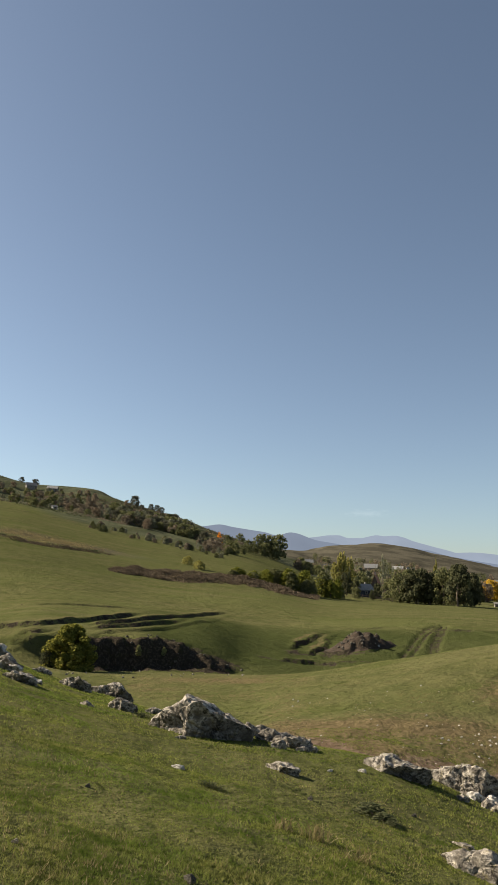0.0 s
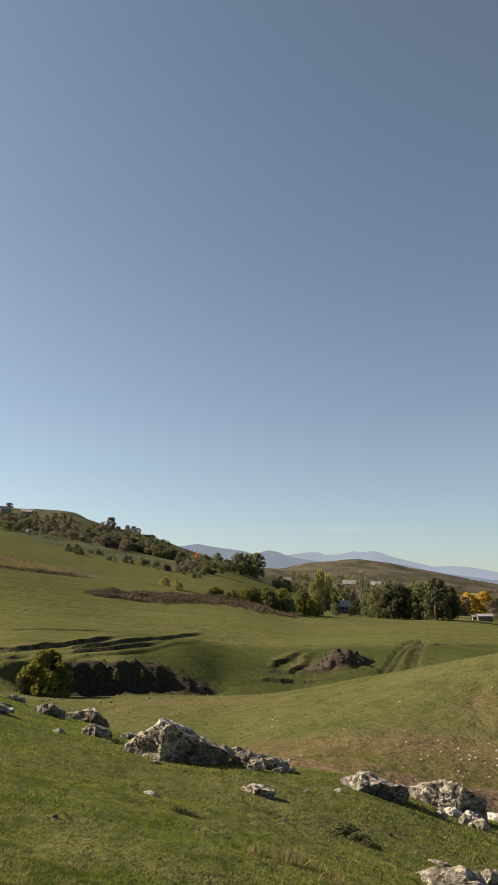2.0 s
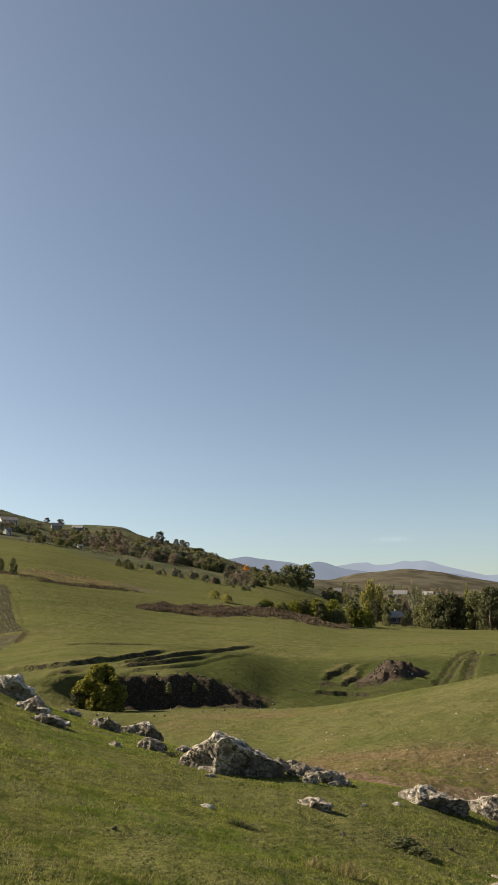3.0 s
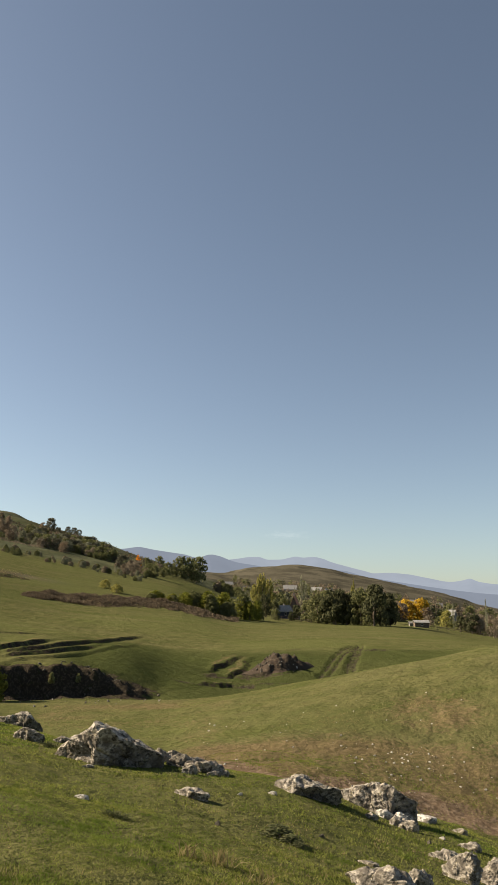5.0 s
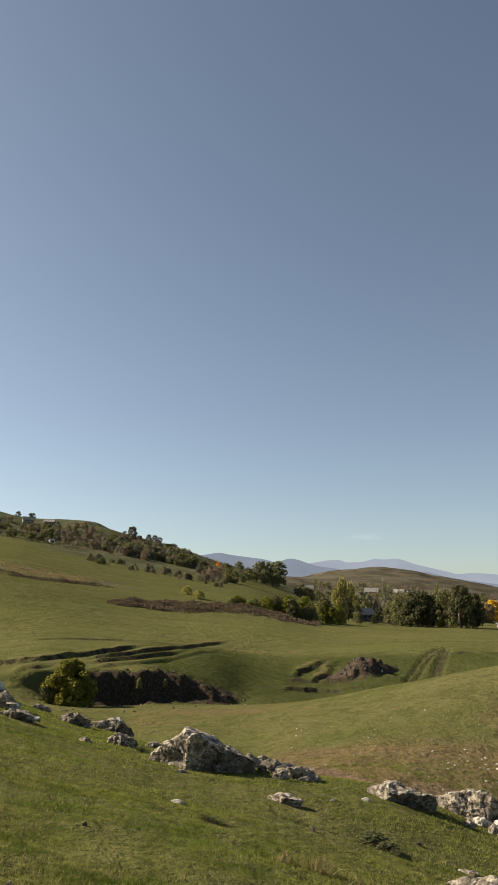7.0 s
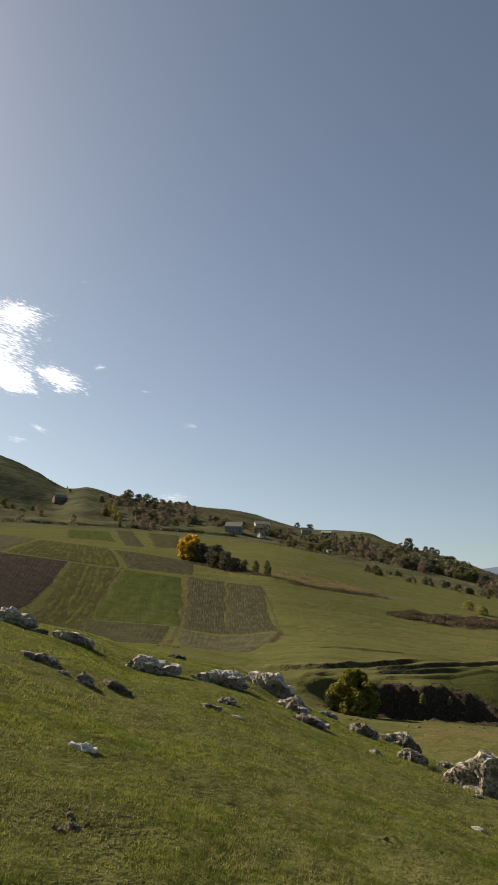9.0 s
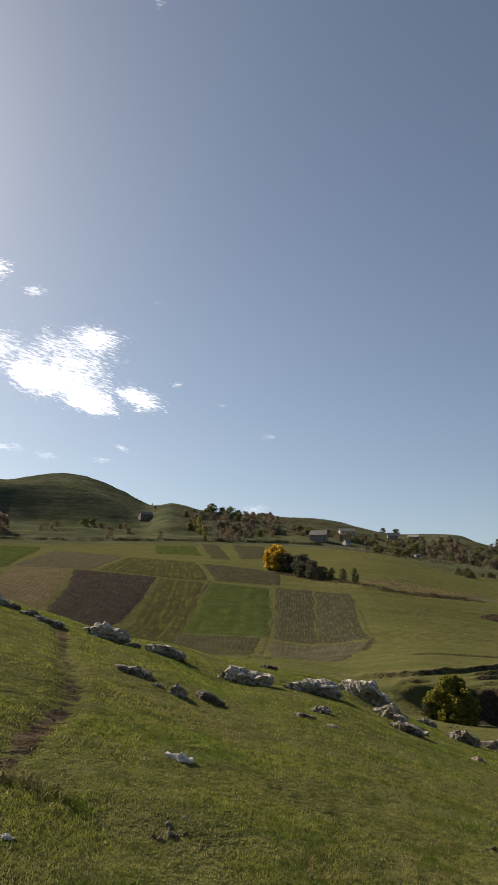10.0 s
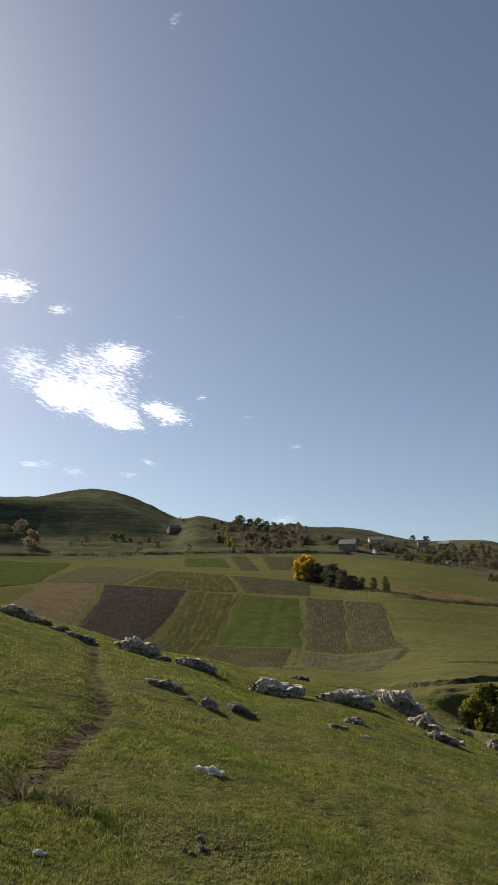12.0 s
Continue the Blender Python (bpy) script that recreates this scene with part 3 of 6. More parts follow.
spill = soft(np.abs(DEG + 2.8), 1.5, 4.0) * soft(np.abs(RR - 70.5), 1.2, 3.4)
BARE = np.maximum(BARE, spill * np.clip(0.75 + 0.8 * bumps(GX, GY, 1.5, 67), 0, 1))
GRID += spill * 0.6 * bumps(GX, GY, 1.6, 65, 4)
# torn ground beside the spoil heap
torn = soft(np.hypot((GX - 12) / 1.7, GY - 89), 2.5, 6)
GRID += torn * 0.5 * bumps(GX, GY, 2.0, 71, 4)
BARE = np.maximum(BARE, torn * np.clip(0.3 + 1.2 * bumps(GX, GY, 1.8, 73), 0, 0.9))

lip = soft(np.abs(RR - 81.4 + 0.9 * bumps(GX, GY, 3, 76, 3)), 0.3, 1.5) * soft(np.abs(DEG - 6.2), 4, 6.5)
BARE = np.maximum(BARE, lip * np.clip(0.4 + 0.8 * bumps(GX, GY, 1.6, 77, 3), 0, 0.75))
SHADE_SOIL = np.maximum(SHADE_SOIL, np.maximum(torn, lip))

# dry, stony turf on the flank of the mound, and patches on the hills
flank = soft(np.abs(DEG - 15), 11, 17) * soft(np.abs(RR - 28), 3.5, 9.0)
DRY = np.maximum(DRY, flank * np.clip(0.7 + 0.6 * bumps(GX * 0.6, GY, 2.4, 81, 4), 0, 1))
low = soft(np.abs(DEG + 2), 5, 10) * soft(np.abs(RR - 47), 8, 18)
DRY = np.maximum(DRY, low * np.clip(0.5 + 0.7 * bumps(GX, GY, 5, 83), 0, 0.9))
scar = soft(np.hypot(GX - 13.2, (GY - 35.5) / 1.3), 0.8, 3.6)
DRY = np.maximum(DRY, 0.8 * scar * np.clip(0.8 + 0.6 * bumps(GX, GY, 1.1, 86, 3), 0, 1))
GRID += scar * 0.16 * bumps(GX, GY, 0.8, 85, 4)
GRID += flank * (0.09 * bumps(GX, GY, 1.4, 87, 4) + 0.06 * np.clip(5 * bumps(GX * 0.5, GY, 1.3, 88, 3), -1, 1))
DRY = np.maximum(DRY, 0.5 * soft(np.abs(RR - 17), 1, 9) * np.clip(bumps(GX, GY, 2.8, 89) * 1.5 - 0.1, 0, 1))
DRY = np.maximum(DRY, np.clip(0.25 + 0.6 * bumps(GX, GY, 60, 91), 0, 0.7) * soft(520 - RR, 0, 60) * soft(RR, 2600, 3000) * (1 - 0.7 * soft(DEG, -34, -26)))
DRY = np.maximum(DRY, 0.85 * soft(800 - RR, 0, 120) * soft(3.0 - DEG, 0, 3))
strip = soft(np.hypot((GX + 56) / 3.2, GY - 226), 4, 11)
DRY = np.maximum(DRY, 0.4 * strip)
# shade of the hollow behind the mound as dark green; farther patches are lush
SHADE_LUSH = np.maximum(np.clip(soft(np.abs(DEG - 8), 13, 17) * soft(np.abs(RR - 88), 17, 27) * (1.0 + 0.5 * bumps(GX, GY, 8, 99)), 0, 1), 0.45 * soft(np.abs(RR - 180), 30, 110) * np.clip(0.3 + 0.9 * bumps(GX, GY, 45, 93), 0, 1))
DRY = np.maximum(DRY, soft(np.abs(DEG - 15), 9, 16) * soft(np.abs(RR - 49), 10, 15) * np.clip(0.04 + 0.4 * bumps(GX, GY, 7, 94), 0, 0.5))
DRY = np.maximum(DRY, 0.75 * strip)
BARE[:, :2] = 0
ROUGH = soft(480 - RR, 0, 60) * soft(RR, 2600, 3000) * np.clip(0.92 + 0.45 * bumps(GX, GY, 70, 95, 4), 0, 1)
ROUGH = np.maximum(ROUGH, soft(760 - RR, 0, 120) * soft(3.0 - DEG, 0, 3) * soft(RR, 2600, 3000))
# rough scrub tone over the hill's hollow, deepened for its shade
ROUGH = np.maximum(ROUGH, 0.9 * soft(np.abs(DEG + 39.5), 4, 8) * soft(np.abs(RR - 760), 80, 130) * np.clip(0.7 + 0.8 * bumps(GX, GY, 60, 97, 4), 0, 1))
ROUGH = np.maximum(ROUGH, 0.85 * soft(np.abs(DEG + 9.5 + (RR - 400) * 0.02), 4, 8) * soft(np.abs(RR - 420), 70, 120))
ROUGH = np.maximum(ROUGH, 0.8 * strip * np.clip(0.8 + 0.6 * bumps(GX, GY, 6, 98), 0, 1))


# ---------------------------------------------------------------- the ground sheet
def ground_z(x, y):
    """The height of the ground at places of the plan."""
    x, y = np.atleast_1d(np.asarray(x, float)), np.atleast_1d(np.asarray(y, float))
    b, r = np.degrees(np.arctan2(x, y)), np.hypot(x, y)
    i = np.clip(np.searchsorted(bearing, b) - 1, 0, len(bearing) - 2)
    j = np.clip(np.searchsorted(reach, r) - 1, 0, len(reach) - 2)
    u = np.clip((b - bearing[i]) / (bearing[i + 1] - bearing[i]), 0, 1)
    v = np.clip((r - reach[j]) / (reach[j + 1] - reach[j]), 0, 1)
    return (GRID[i, j] * (1 - u) + GRID[i + 1, j] * u) * (1 - v) + (GRID[i, j + 1] * (1 - u) + GRID[i + 1, j + 1] * u) * v


def at(b, r, lift=0.0):
    """The place on the ground at a bearing (degrees) and a distance."""
    x, y = r * math.sin(radians(b)), r * math.cos(radians(b))
    return Vector((x, y, float(ground_z(x, y)[0]) + lift))



def from_arrays(name, co, faces, material, parent=None, smooth=False):
    me = bpy.data.meshes.new(name)
    me.from_pydata(np.asarray(co, float).tolist(), [], np.asarray(faces).tolist() if not isinstance(faces, list) else faces)
    me.materials.append(material)
    if smooth:
        me.shade_smooth()
    ob = new(name, me)
    ob.parent = parent
    return ob


def part(name, bm, material, parent, label=""):
    me = bpy.data.meshes.new(name)
    bm.to_mesh(me)
    bm.free()
    me.materials.append(material)
    ob = new(name, me)
    ob.parent = parent
    return tagged(ob, label)


def lay_ground():
    nb, nr = len(bearing), len(reach)
    co = np.stack([GX, GY, GRID], -1).reshape(-1, 3)
    i, j = np.meshgrid(np.arange(nb - 1), np.arange(nr - 1), indexing="ij")
    i, j = i.ravel(), j.ravel()
    quads = np.stack([i * nr + j, i * nr + j + 1, (i + 1) * nr + j + 1, (i + 1) * nr + j], 1)
    hub = j == 0
    tris = quads[hub][:, [0, 1, 2]]
    me = bpy.data.meshes.new("ground")
    me.from_pydata(co.tolist(), [], quads[~hub].tolist() + tris.tolist())
    for name, field in (("bare", BARE), ("dry", DRY), ("shade_lush", SHADE_LUSH), ("rough", ROUGH), ("shade_soil", SHADE_SOIL)):
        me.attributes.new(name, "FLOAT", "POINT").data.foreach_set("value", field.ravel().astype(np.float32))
    me.materials.append(TURF)
    me.shade_smooth()
    return tagged(new("ground", me), "short grazed autumn pasture over rolling hills with worn earth ruts", "pasture", kind="structure")


lay_ground()


# ---------------------------------------------------------------- fields on the slope
def field(name, corners, material, label, lift=0.06, cell=1.7):
    """A plot laid over the ground, with u across and v along its rows."""
    a, b, c, d = (np.array(k, float) for k in corners)
    across, along = np.linalg.norm(b - a), np.linalg.norm(d - a)
    m, n = max(6, int(across / cell)), max(8, int(along / cell))
    u, v = np.meshgrid(np.linspace(0, 1, m + 1), np.linspace(0, 1, n + 1), indexing="ij")
    uu, vv = u[..., None], v[..., None]
    p = (a * (1 - uu) + b * uu) * (1 - vv) + (d * (1 - uu) + c * uu) * vv
    rim = np.minimum(np.minimum(u, 1 - u) * across, np.minimum(v, 1 - v) * along)
    p[..., 0] += 1.3 * bumps(p[..., 0], p[..., 1], 11, 101) * (rim < 1e-6)
    p[..., 1] += 1.5 * bumps(p[..., 0], p[..., 1], 13, 103) * (rim < 1e-6)
    z = ground_z(p[..., 0].ravel(), p[..., 1].ravel()).reshape(u.shape)
    z = z + np.where(rim < 1e-6, -0.05, lift + 0.10) + 0.05 * bumps(p[..., 0], p[..., 1], 4, 105)
    co = np.stack([p[..., 0], p[..., 1], z], -1).reshape(-1, 3)
    i, j = np.meshgrid(np.arange(m), np.arange(n), indexing="ij")
    i, j = i.ravel(), j.ravel()
    quads = np.stack([i * (n + 1) + j, i * (n + 1) + j + 1, (i + 1) * (n + 1) + j + 1, (i + 1) * (n + 1) + j], 1)[:, ::-1]
    ob = from_arrays(name, co, quads, material, None, True)
    flat = np.stack([u * across, v * along], -1).reshape(-1, 2)
    layer = ob.data.uv_layers.new(name="rows")
    idx = np.zeros(len(ob.data.loops), np.int32)
    ob.data.loops.foreach_get("vertex_index", idx)
    layer.data.foreach_set("uv", flat[idx].astype(np.float32).ravel())
    return tagged(ob, label, "field", "fields on the slope", "structure")


PLOUGHED = tilled("ploughed_soil", (0.038, 0.032, 0.027), (0.084, 0.072, 0.061), 0.8, 0.4, 0.7, 0.1)
STUBBLE = tilled("tan_stubble", (0.092, 0.075, 0.046), (0.138, 0.114, 0.070), 0.9, 0.6)
HARVEST = tilled("harvested_rows", (0.044, 0.043, 0.026), (0.115, 0.106, 0.068), 0.55, 0.65)
GREYPLOT = tilled("weedy_fallow", (0.064, 0.060, 0.038), (0.118, 0.108, 0.070), 0.9, 0.6)
CROP = tilled("young_green_crop", (0.044, 0.055, 0.018), (0.066, 0.082, 0.024), 3.0, 0.8, 0.4, 0.25)
STRIPED = tilled("green_rows", (0.050, 0.048, 0.023), (0.088, 0.100, 0.026), 1.5, 0.95)
DARKPLOT = tilled("dark_weedy_rows", (0.048, 0.047, 0.027), (0.078, 0.076, 0.042), 0.7, 0.6)
for corners, material, label in [
    ([(-166.4, 192.9), (-138.9, 201.5), (-74, 92), (-86, 92)], PLOUGHED, "dark brown freshly ploughed field on the slope"),
    ([(-183.0, 181.5), (-166.8, 192.6), (-86.4, 92), (-108, 96)], STUBBLE, "tan stubble field beside the ploughed field"),
    ([(-261.5, 287.3), (-199.8, 265.1), (-162.5, 197.0), (-186.0, 183.0)], GREYPLOT, "grey-brown weedy fallow plot above the ploughed field"),
    ([(-196.3, 262.5), (-154.5, 251.2), (-121.5, 206.0), (-161.0, 198.0)], STRIPED, "green plot in pale drilled rows"),
    ([(-138.2, 201.0), (-121.6, 203.0), (-67.2, 100), (-76.2, 100)], STRIPED, "long green plot with brown rows"),
    ([(-119.8, 203.4), (-98.0, 203.2), (-63.8, 131.6), (-84.6, 130.8)], CROP, "bright green young crop in a square plot"),
    ([(-84.5, 130.2), (-65.2, 131.0), (-46, 88), (-60, 88)], DARKPLOT, "dark weedy plot below the green crop"),
    ([(-98.6, 207), (-84.6, 204), (-53, 128.5), (-62.8, 130)], HARVEST, "harvested plot with pale stalk rows"),
    ([(-84.6, 204), (-71, 198), (-41.5, 126), (-53, 128.5)], HARVEST, "harvested plot with pale stalk rows"),
    ([(-62.4, 128.0), (-41, 124), (-34, 90), (-43, 88)], GREYPLOT, "trampled fallow corner below the stalk rows"),
    ([(-150.8, 247.3), (-112.0, 238.0), (-98.0, 210.0), (-119.5, 206.6)], HARVEST, "narrow strips of pale dry stalks"),
    ([(-230.6, 380.1), (-221.2, 384.3), (-150.8, 273.3), (-159.9, 271.4)], DARKPLOT, "narrow grey-green strip plot high on the slope"),
    ([(-213.6, 387.3), (-190.4, 386.1), (-143.1, 288.0), (-148.5, 277.1)], DARKPLOT, "grey-green plot high on the slope"),
    ([(-247.8, 356.3), (-224.6, 364.1), (-173.9, 288.3), (-202.2, 291)], CROP, "narrow green plot below the hill road"),
    ([(-330, 290), (-285.5, 304.6), (-184, 180), (-150, 118)], CROP, "wide bright green crop at the foot of the hill"),
]:
    field("field", corners, material, label)

# ---------------------------------------------------------------- trees and shrubs
def blades(centres, normals, size, rng, aspect=1.0):
    """A quad for each centre, facing about its normal."""
    n = len(centres)
    t = rng.normal(size=(n, 3))
    a = np.cross(normals, t)
    a /= np.linalg.norm(a, axis=1)[:, None] + 1e-9
    b = np.cross(normals, a)
    b /= np.linalg.norm(b, axis=1)[:, None] + 1e-9
    s = (size * rng.uniform(0.6, 1.35, n))[:, None]
    co = np.stack([centres - a * s - b * s * aspect * 0.6, centres + a * s * 0.8 - b * s * aspect, centres + a * s + b * s * aspect * 0.7, centres - a * s * 0.7 + b * s * aspect], 1)
    return co.reshape(-1, 3), np.arange(4 * n).reshape(-1, 4)


def limb(bm, a, b, ra, rb, sides=6):
    """A tapered branch from a to b."""
    a, b = Vector(a), Vector(b)
    turn = (b - a).to_track_quat("Z", "Y").to_matrix()
    rings = []
    for p, r in ((a, ra), (a.lerp(b, 0.5) + Vector((ra, -ra, 0)) * 0.4, (ra + rb) / 2), (b, rb)):
        rings.append([bm.verts.new(p + turn @ Vector((math.cos(k * math.tau / sides) * r, math.sin(k * math.tau / sides) * r, 0))) for k in range(sides)])
    for lo, hi in zip(rings[:-1], rings[1:]):
        for k in range(sides):
            bm.faces.new((lo[k], lo[(k + 1) % sides], hi[(k + 1) % sides], hi[k]))
    bm.faces.new(rings[-1])


def tree(name, shape, leaves, count, leaf, seed, label, trunk=0.25, low=0.13):
    """A tree one metre high and wide: trunk with limbs, and a crown of many leaf clumps."""
    rng = np.random.default_rng(seed)
    root = new(name)
    tagged(root, label, "shrub" if "shrub" in name else "tree")
    slim, dome = shape in ("poplar", "bare"), shape == "bush"
    lobes = []
    for k in range(60 if slim else 240 if dome else 44):
        u = rng.uniform(0, 1)
        z = low + (0.97 - low) * u
        if slim:
            wide = 0.34 * math.sin(math.pi * min(1, 0.14 + 0.86 * u)) ** 0.6
            size = 0.10 * (1.15 - 0.7 * u)
        elif dome:
            z = low + 0.03 + 0.88 * u
            wide, size = 0.42 * math.sqrt(max(0.03, 1 - abs(1.18 * u - 0.18) ** 2.2)), rng.uniform(0.04, 0.11)
        else:
            wide = 0.40 * math.sqrt(max(0.02, 1 - (2 * u - 0.82) ** 2 / 1.5))
            size = rng.uniform(0.07, 0.17)
        ang, rad = rng.uniform(0, math.tau), wide * math.sqrt(rng.uniform(0.3 if dome else 0.05, 1))
        if dome:
            rad *= 0.82 + 0.22 * math.sin(3 * ang + seed) + 0.12 * math.sin(7 * ang + 5 * u)
        lobes.append((rad * math.cos(ang), rad * math.sin(ang), min(z, 1 - size * 0.8), size))
    bm = bmesh.new()
    lean = rng.normal(0, 0.02, 2)
    top = (lean[0], lean[1], 0.86 if slim else 0.3 if dome else low + 0.42)
    girth = 0.020 if slim else 0.034
    limb(bm, (0, 0, -0.04), top, girth, girth * 0.4, 7)
    for x, y, z, s in lobes[: 14 if slim else 5 if dome else 9]:
        base = max(0.05, min(z - 0.12, top[2]) * rng.uniform(0.55, 0.95))
        limb(bm, (lean[0] * base, lean[1] * base, base), (x * (0.5 if dome else 0.85), y * (0.5 if dome else 0.85), z * (0.6 if dome else 1)), girth * 0.36, girth * 0.1, 4)
    part("trunk", bm, BARK, root)
    per = np.array([s ** 2 for *_, s in lobes])
    per = np.maximum(3, (count * per / per.sum()).astype(int))
    cs, ns = [], []
    for (x, y, z, s), n in zip(lobes, per):
        d = rng.normal(size=(n, 3))
        d /= np.linalg.norm(d, axis=1)[:, None]
        rad = s * rng.uniform(0.45, 1.12, n) ** 0.6
        squash = np.array([1, 1, 1.7 if slim else 0.85])
        cs.append(np.array([x, y, z]) + d * rad[:, None] * squash)
        ns.append(d + rng.normal(0, 0.55, (n, 3)))
    co, quads = blades(np.concatenate(cs), np.concatenate(ns), leaf, rng)
    co[:, 2] = np.maximum(co[:, 2], 0.0)
    from_arrays("crown", co, quads, leaves, root)
    return root


class Planting:
    """Trees of one kind: the first stands itself, the others are copies of it."""

    def __init__(self, group, *models):
        self.models, self.used, self.group = models, [False] * len(models), group
        self.rng = random.Random(len(group) * 7 + len(models))
        for m in models:
            tagged(m, group=group)

    def add(self, b, r, w, h, sink=0.0):
        k = self.rng.randrange(len(self.models))
        p = at(b, r)
        m = pose(p.x, p.y, p.z - sink, self.rng.uniform(-3, 3), self.rng.uniform(-3, 3), self.rng.uniform(0, 360)) @ Matrix.Diagonal((w, w * self.rng.uniform(0.85, 1.1), h, 1))
        if self.used[k]:
            own = self.models[k].scale
            return copy_thing(self.models[k], m @ Matrix.Diagonal((1 / own.x, 1 / own.y, 1 / own.z, 1)))
        self.used[k] = True
        self.models[k].matrix_basis = m
        return self.models[k]

    def tidy(self):
        for m, used in zip(self.models, self.used):
            if not used:
                for o in (*m.children_recursive, m):
                    bpy.data.objects.remove(o)


OLIVE_TREES = [(0.9, 446, 7.5, 10.5), (1.35, 452, 9.0, 13.0), (1.8, 456, 9.5, 13.6), (2.2, 450, 8.5, 11.5), (1.5, 440, 9, 8), (2.45, 444, 7, 8.5), (0.6, 440, 6.5, 7.0), (-40.2, 632, 9, 8), (-39.6, 636, 8, 7), (-38.9, 634, 6, 5), (2.51, 579.1, 18.75, 18.75), (-0.43, 433.2, 7.34, 9.34), (-1.36, 435.4, 5.37, 6.71), (0.23, 417.5, 7.72, 7.72), (11.01, 286, 6.19, 8.4), (11.78, 278.7, 9.92, 11.21), (12.38, 277.1, 8.59, 10.73), (9.78, 274.5, 3.39, 3.81), (8.53, 266.2, 3.69, 4.1), (7.8, 280.7, 5.19, 9.08), (8.49, 290.8, 4.48, 7.17), (10.16, 290.6, 4.49, 5.83), (17.53, 311.2, 4.89, 8.8), (22.96, 309.2, 6.97, 7.96), (22.18, 313.5, 5.53, 6.03), (-21.21, 244.7, 2.86, 3.81), (-20.33, 239, 2.99, 4.11), (-19.46, 231.2, 3.26, 4.89), (-30.48, 666.1, 13.86, 12.32), (-29.03, 645.2, 12.92, 11.93), (-27.83, 677.8, 8.88, 7.31)]
DARK_TREES = [(-8.71, 544.1, 11.03, 9.33), (12.93, 274, 11.05, 13.2), (15.95, 263.7, 10.3, 14.2), (16.87, 274.2, 7.31, 11.8), (14.95, 270.1, 9.68, 13.4), (13.94, 273.2, 9.34, 12.2), (-24.5, 265.3, 8.4, 6.6), (-23.46, 255.5, 9.0, 7.4), (-22.66, 248, 7.5, 6.0), (-22.0, 245, 5.5, 4.4), (-34.91, 736, 3.42, 3.98)]
RUST_TREES = [(-9.28, 542.4, 5.08, 5.93), (-12.24, 494.5, 5.46, 8.58), (-11.36, 457.3, 7.19, 8.63), (-10.82, 477.8, 5.25, 6.75), (24.54, 295.5, 5.76, 7.2), (23.54, 309.6, 5, 6.5), (25.65, 303.5, 6.45, 7.45), (19.98, 315.9, 6.01, 4.51), (-26.51, 624.2, 9.63, 8.67), (-29.97, 481.3, 6.67, 5.93), (-29.18, 471, 6.53, 6.53), (-28.43, 481.3, 5.56, 5.56), (-38.33, 498.1, 7.76, 9.31), (-34.43, 494.7, 5.35, 5.35), (-47.16, 572.1, 13.85, 12), (-46.31, 540, 14.75, 15.62), (-31.94, 606.7, 4.68, 5.61)]
FLAME_TREE = [(-2.1, 390.9, 5.12, 8.44)]
GREEN_SHRUBS = [(-0.58, 214.8, 5.63, 2.98), (2.26, 220.1, 6.11, 4.75), (3.34, 219.3, 7.11, 6.09), (4.64, 223.3, 7.94, 7.25), (6.02, 237.9, 8.47, 8.1), (7.09, 243.3, 4.91, 6.42), (0.73, 217, 5.01, 2.67)]
LIME_SHRUBS = [(-4.39, 231.8, 4.66, 2.87), (-3.55, 222, 5.14, 2.74), (21.19, 331.8, 7.94, 7.41), (-31.5, 590, 6.0, 8.0), (-31.1, 545, 6.5, 7.0)]
POPLARS = [(7.05, 324, 6.6, 14.5), (7.5, 326, 8.6, 17.2), (8.05, 340, 8.0, 15.5), (14.28, 348.7, 2.98, 17.9), (15.04, 351.4, 3.83, 13.69), (9.3, 323.3, 1.99, 7.48), (-31.81, 563.4, 3.91, 10.42), (-31.33, 539, 3.74, 9.14), (-31.02, 480, 4.07, 6.66)]
BARE_POPLARS = [(10.5, 317.5, 3.6, 17.5), (10.75, 319, 3.0, 15.0), (11.27, 314.3, 2.8, 13.07), (24.01, 317.3, 2.06, 14.13), (25.28, 347.9, 2.27, 15.62), (21.74, 318.2, 1.78, 10.18)]
YELLOW_TREES = [(18.36, 363.5, 9.74, 9.74), (19.26, 365.9, 10.42, 10.99), (-25.55, 269.7, 10.0, 9.4), (-25.25, 268, 8.0, 7.0), (-25.8, 271, 7.0, 7.5)]
RUST_POPLARS = [(-12.25, 506.3, 3.27, 9.82), (-11.82, 499, 3.24, 10.52)]

olive = Planting("olive trees", tree("broadleaf_tree", "round", LEAF["olive"], 680, 0.041, 1, "olive-green broadleaf tree on the grassy slope", 0.2, 0.05),
                 tree("broadleaf_tree", "round", LEAF["olive"], 660, 0.040, 2, "olive-green broadleaf tree with a thinning crown", 0.2, 0.12))
dark = Planting("hillside trees", tree("broadleaf_tree", "round", LEAF["hill"], 900, 0.034, 3, "grey-green dense broadleaf tree on the hillside", 0.2, 0.03),
                tree("broadleaf_tree", "round", LEAF["hill"], 900, 0.034, 4, "grey-green broadleaf tree with low branches", 0.2, 0.03))
grove = Planting("village grove", tree("broadleaf_tree", "round", LEAF["dark"], 2500, 0.023, 21, "dark green tree of the grove at the village edge", 0.2, 0.15),
                 tree("broadleaf_tree", "round", LEAF["dark"], 2500, 0.023, 22, "dark green spreading tree of the village grove", 0.2, 0.12),
                 tree("broadleaf_tree", "round", LEAF["olive"], 2300, 0.023, 23, "olive tree of the grove thinning in autumn", 0.2, 0.12))
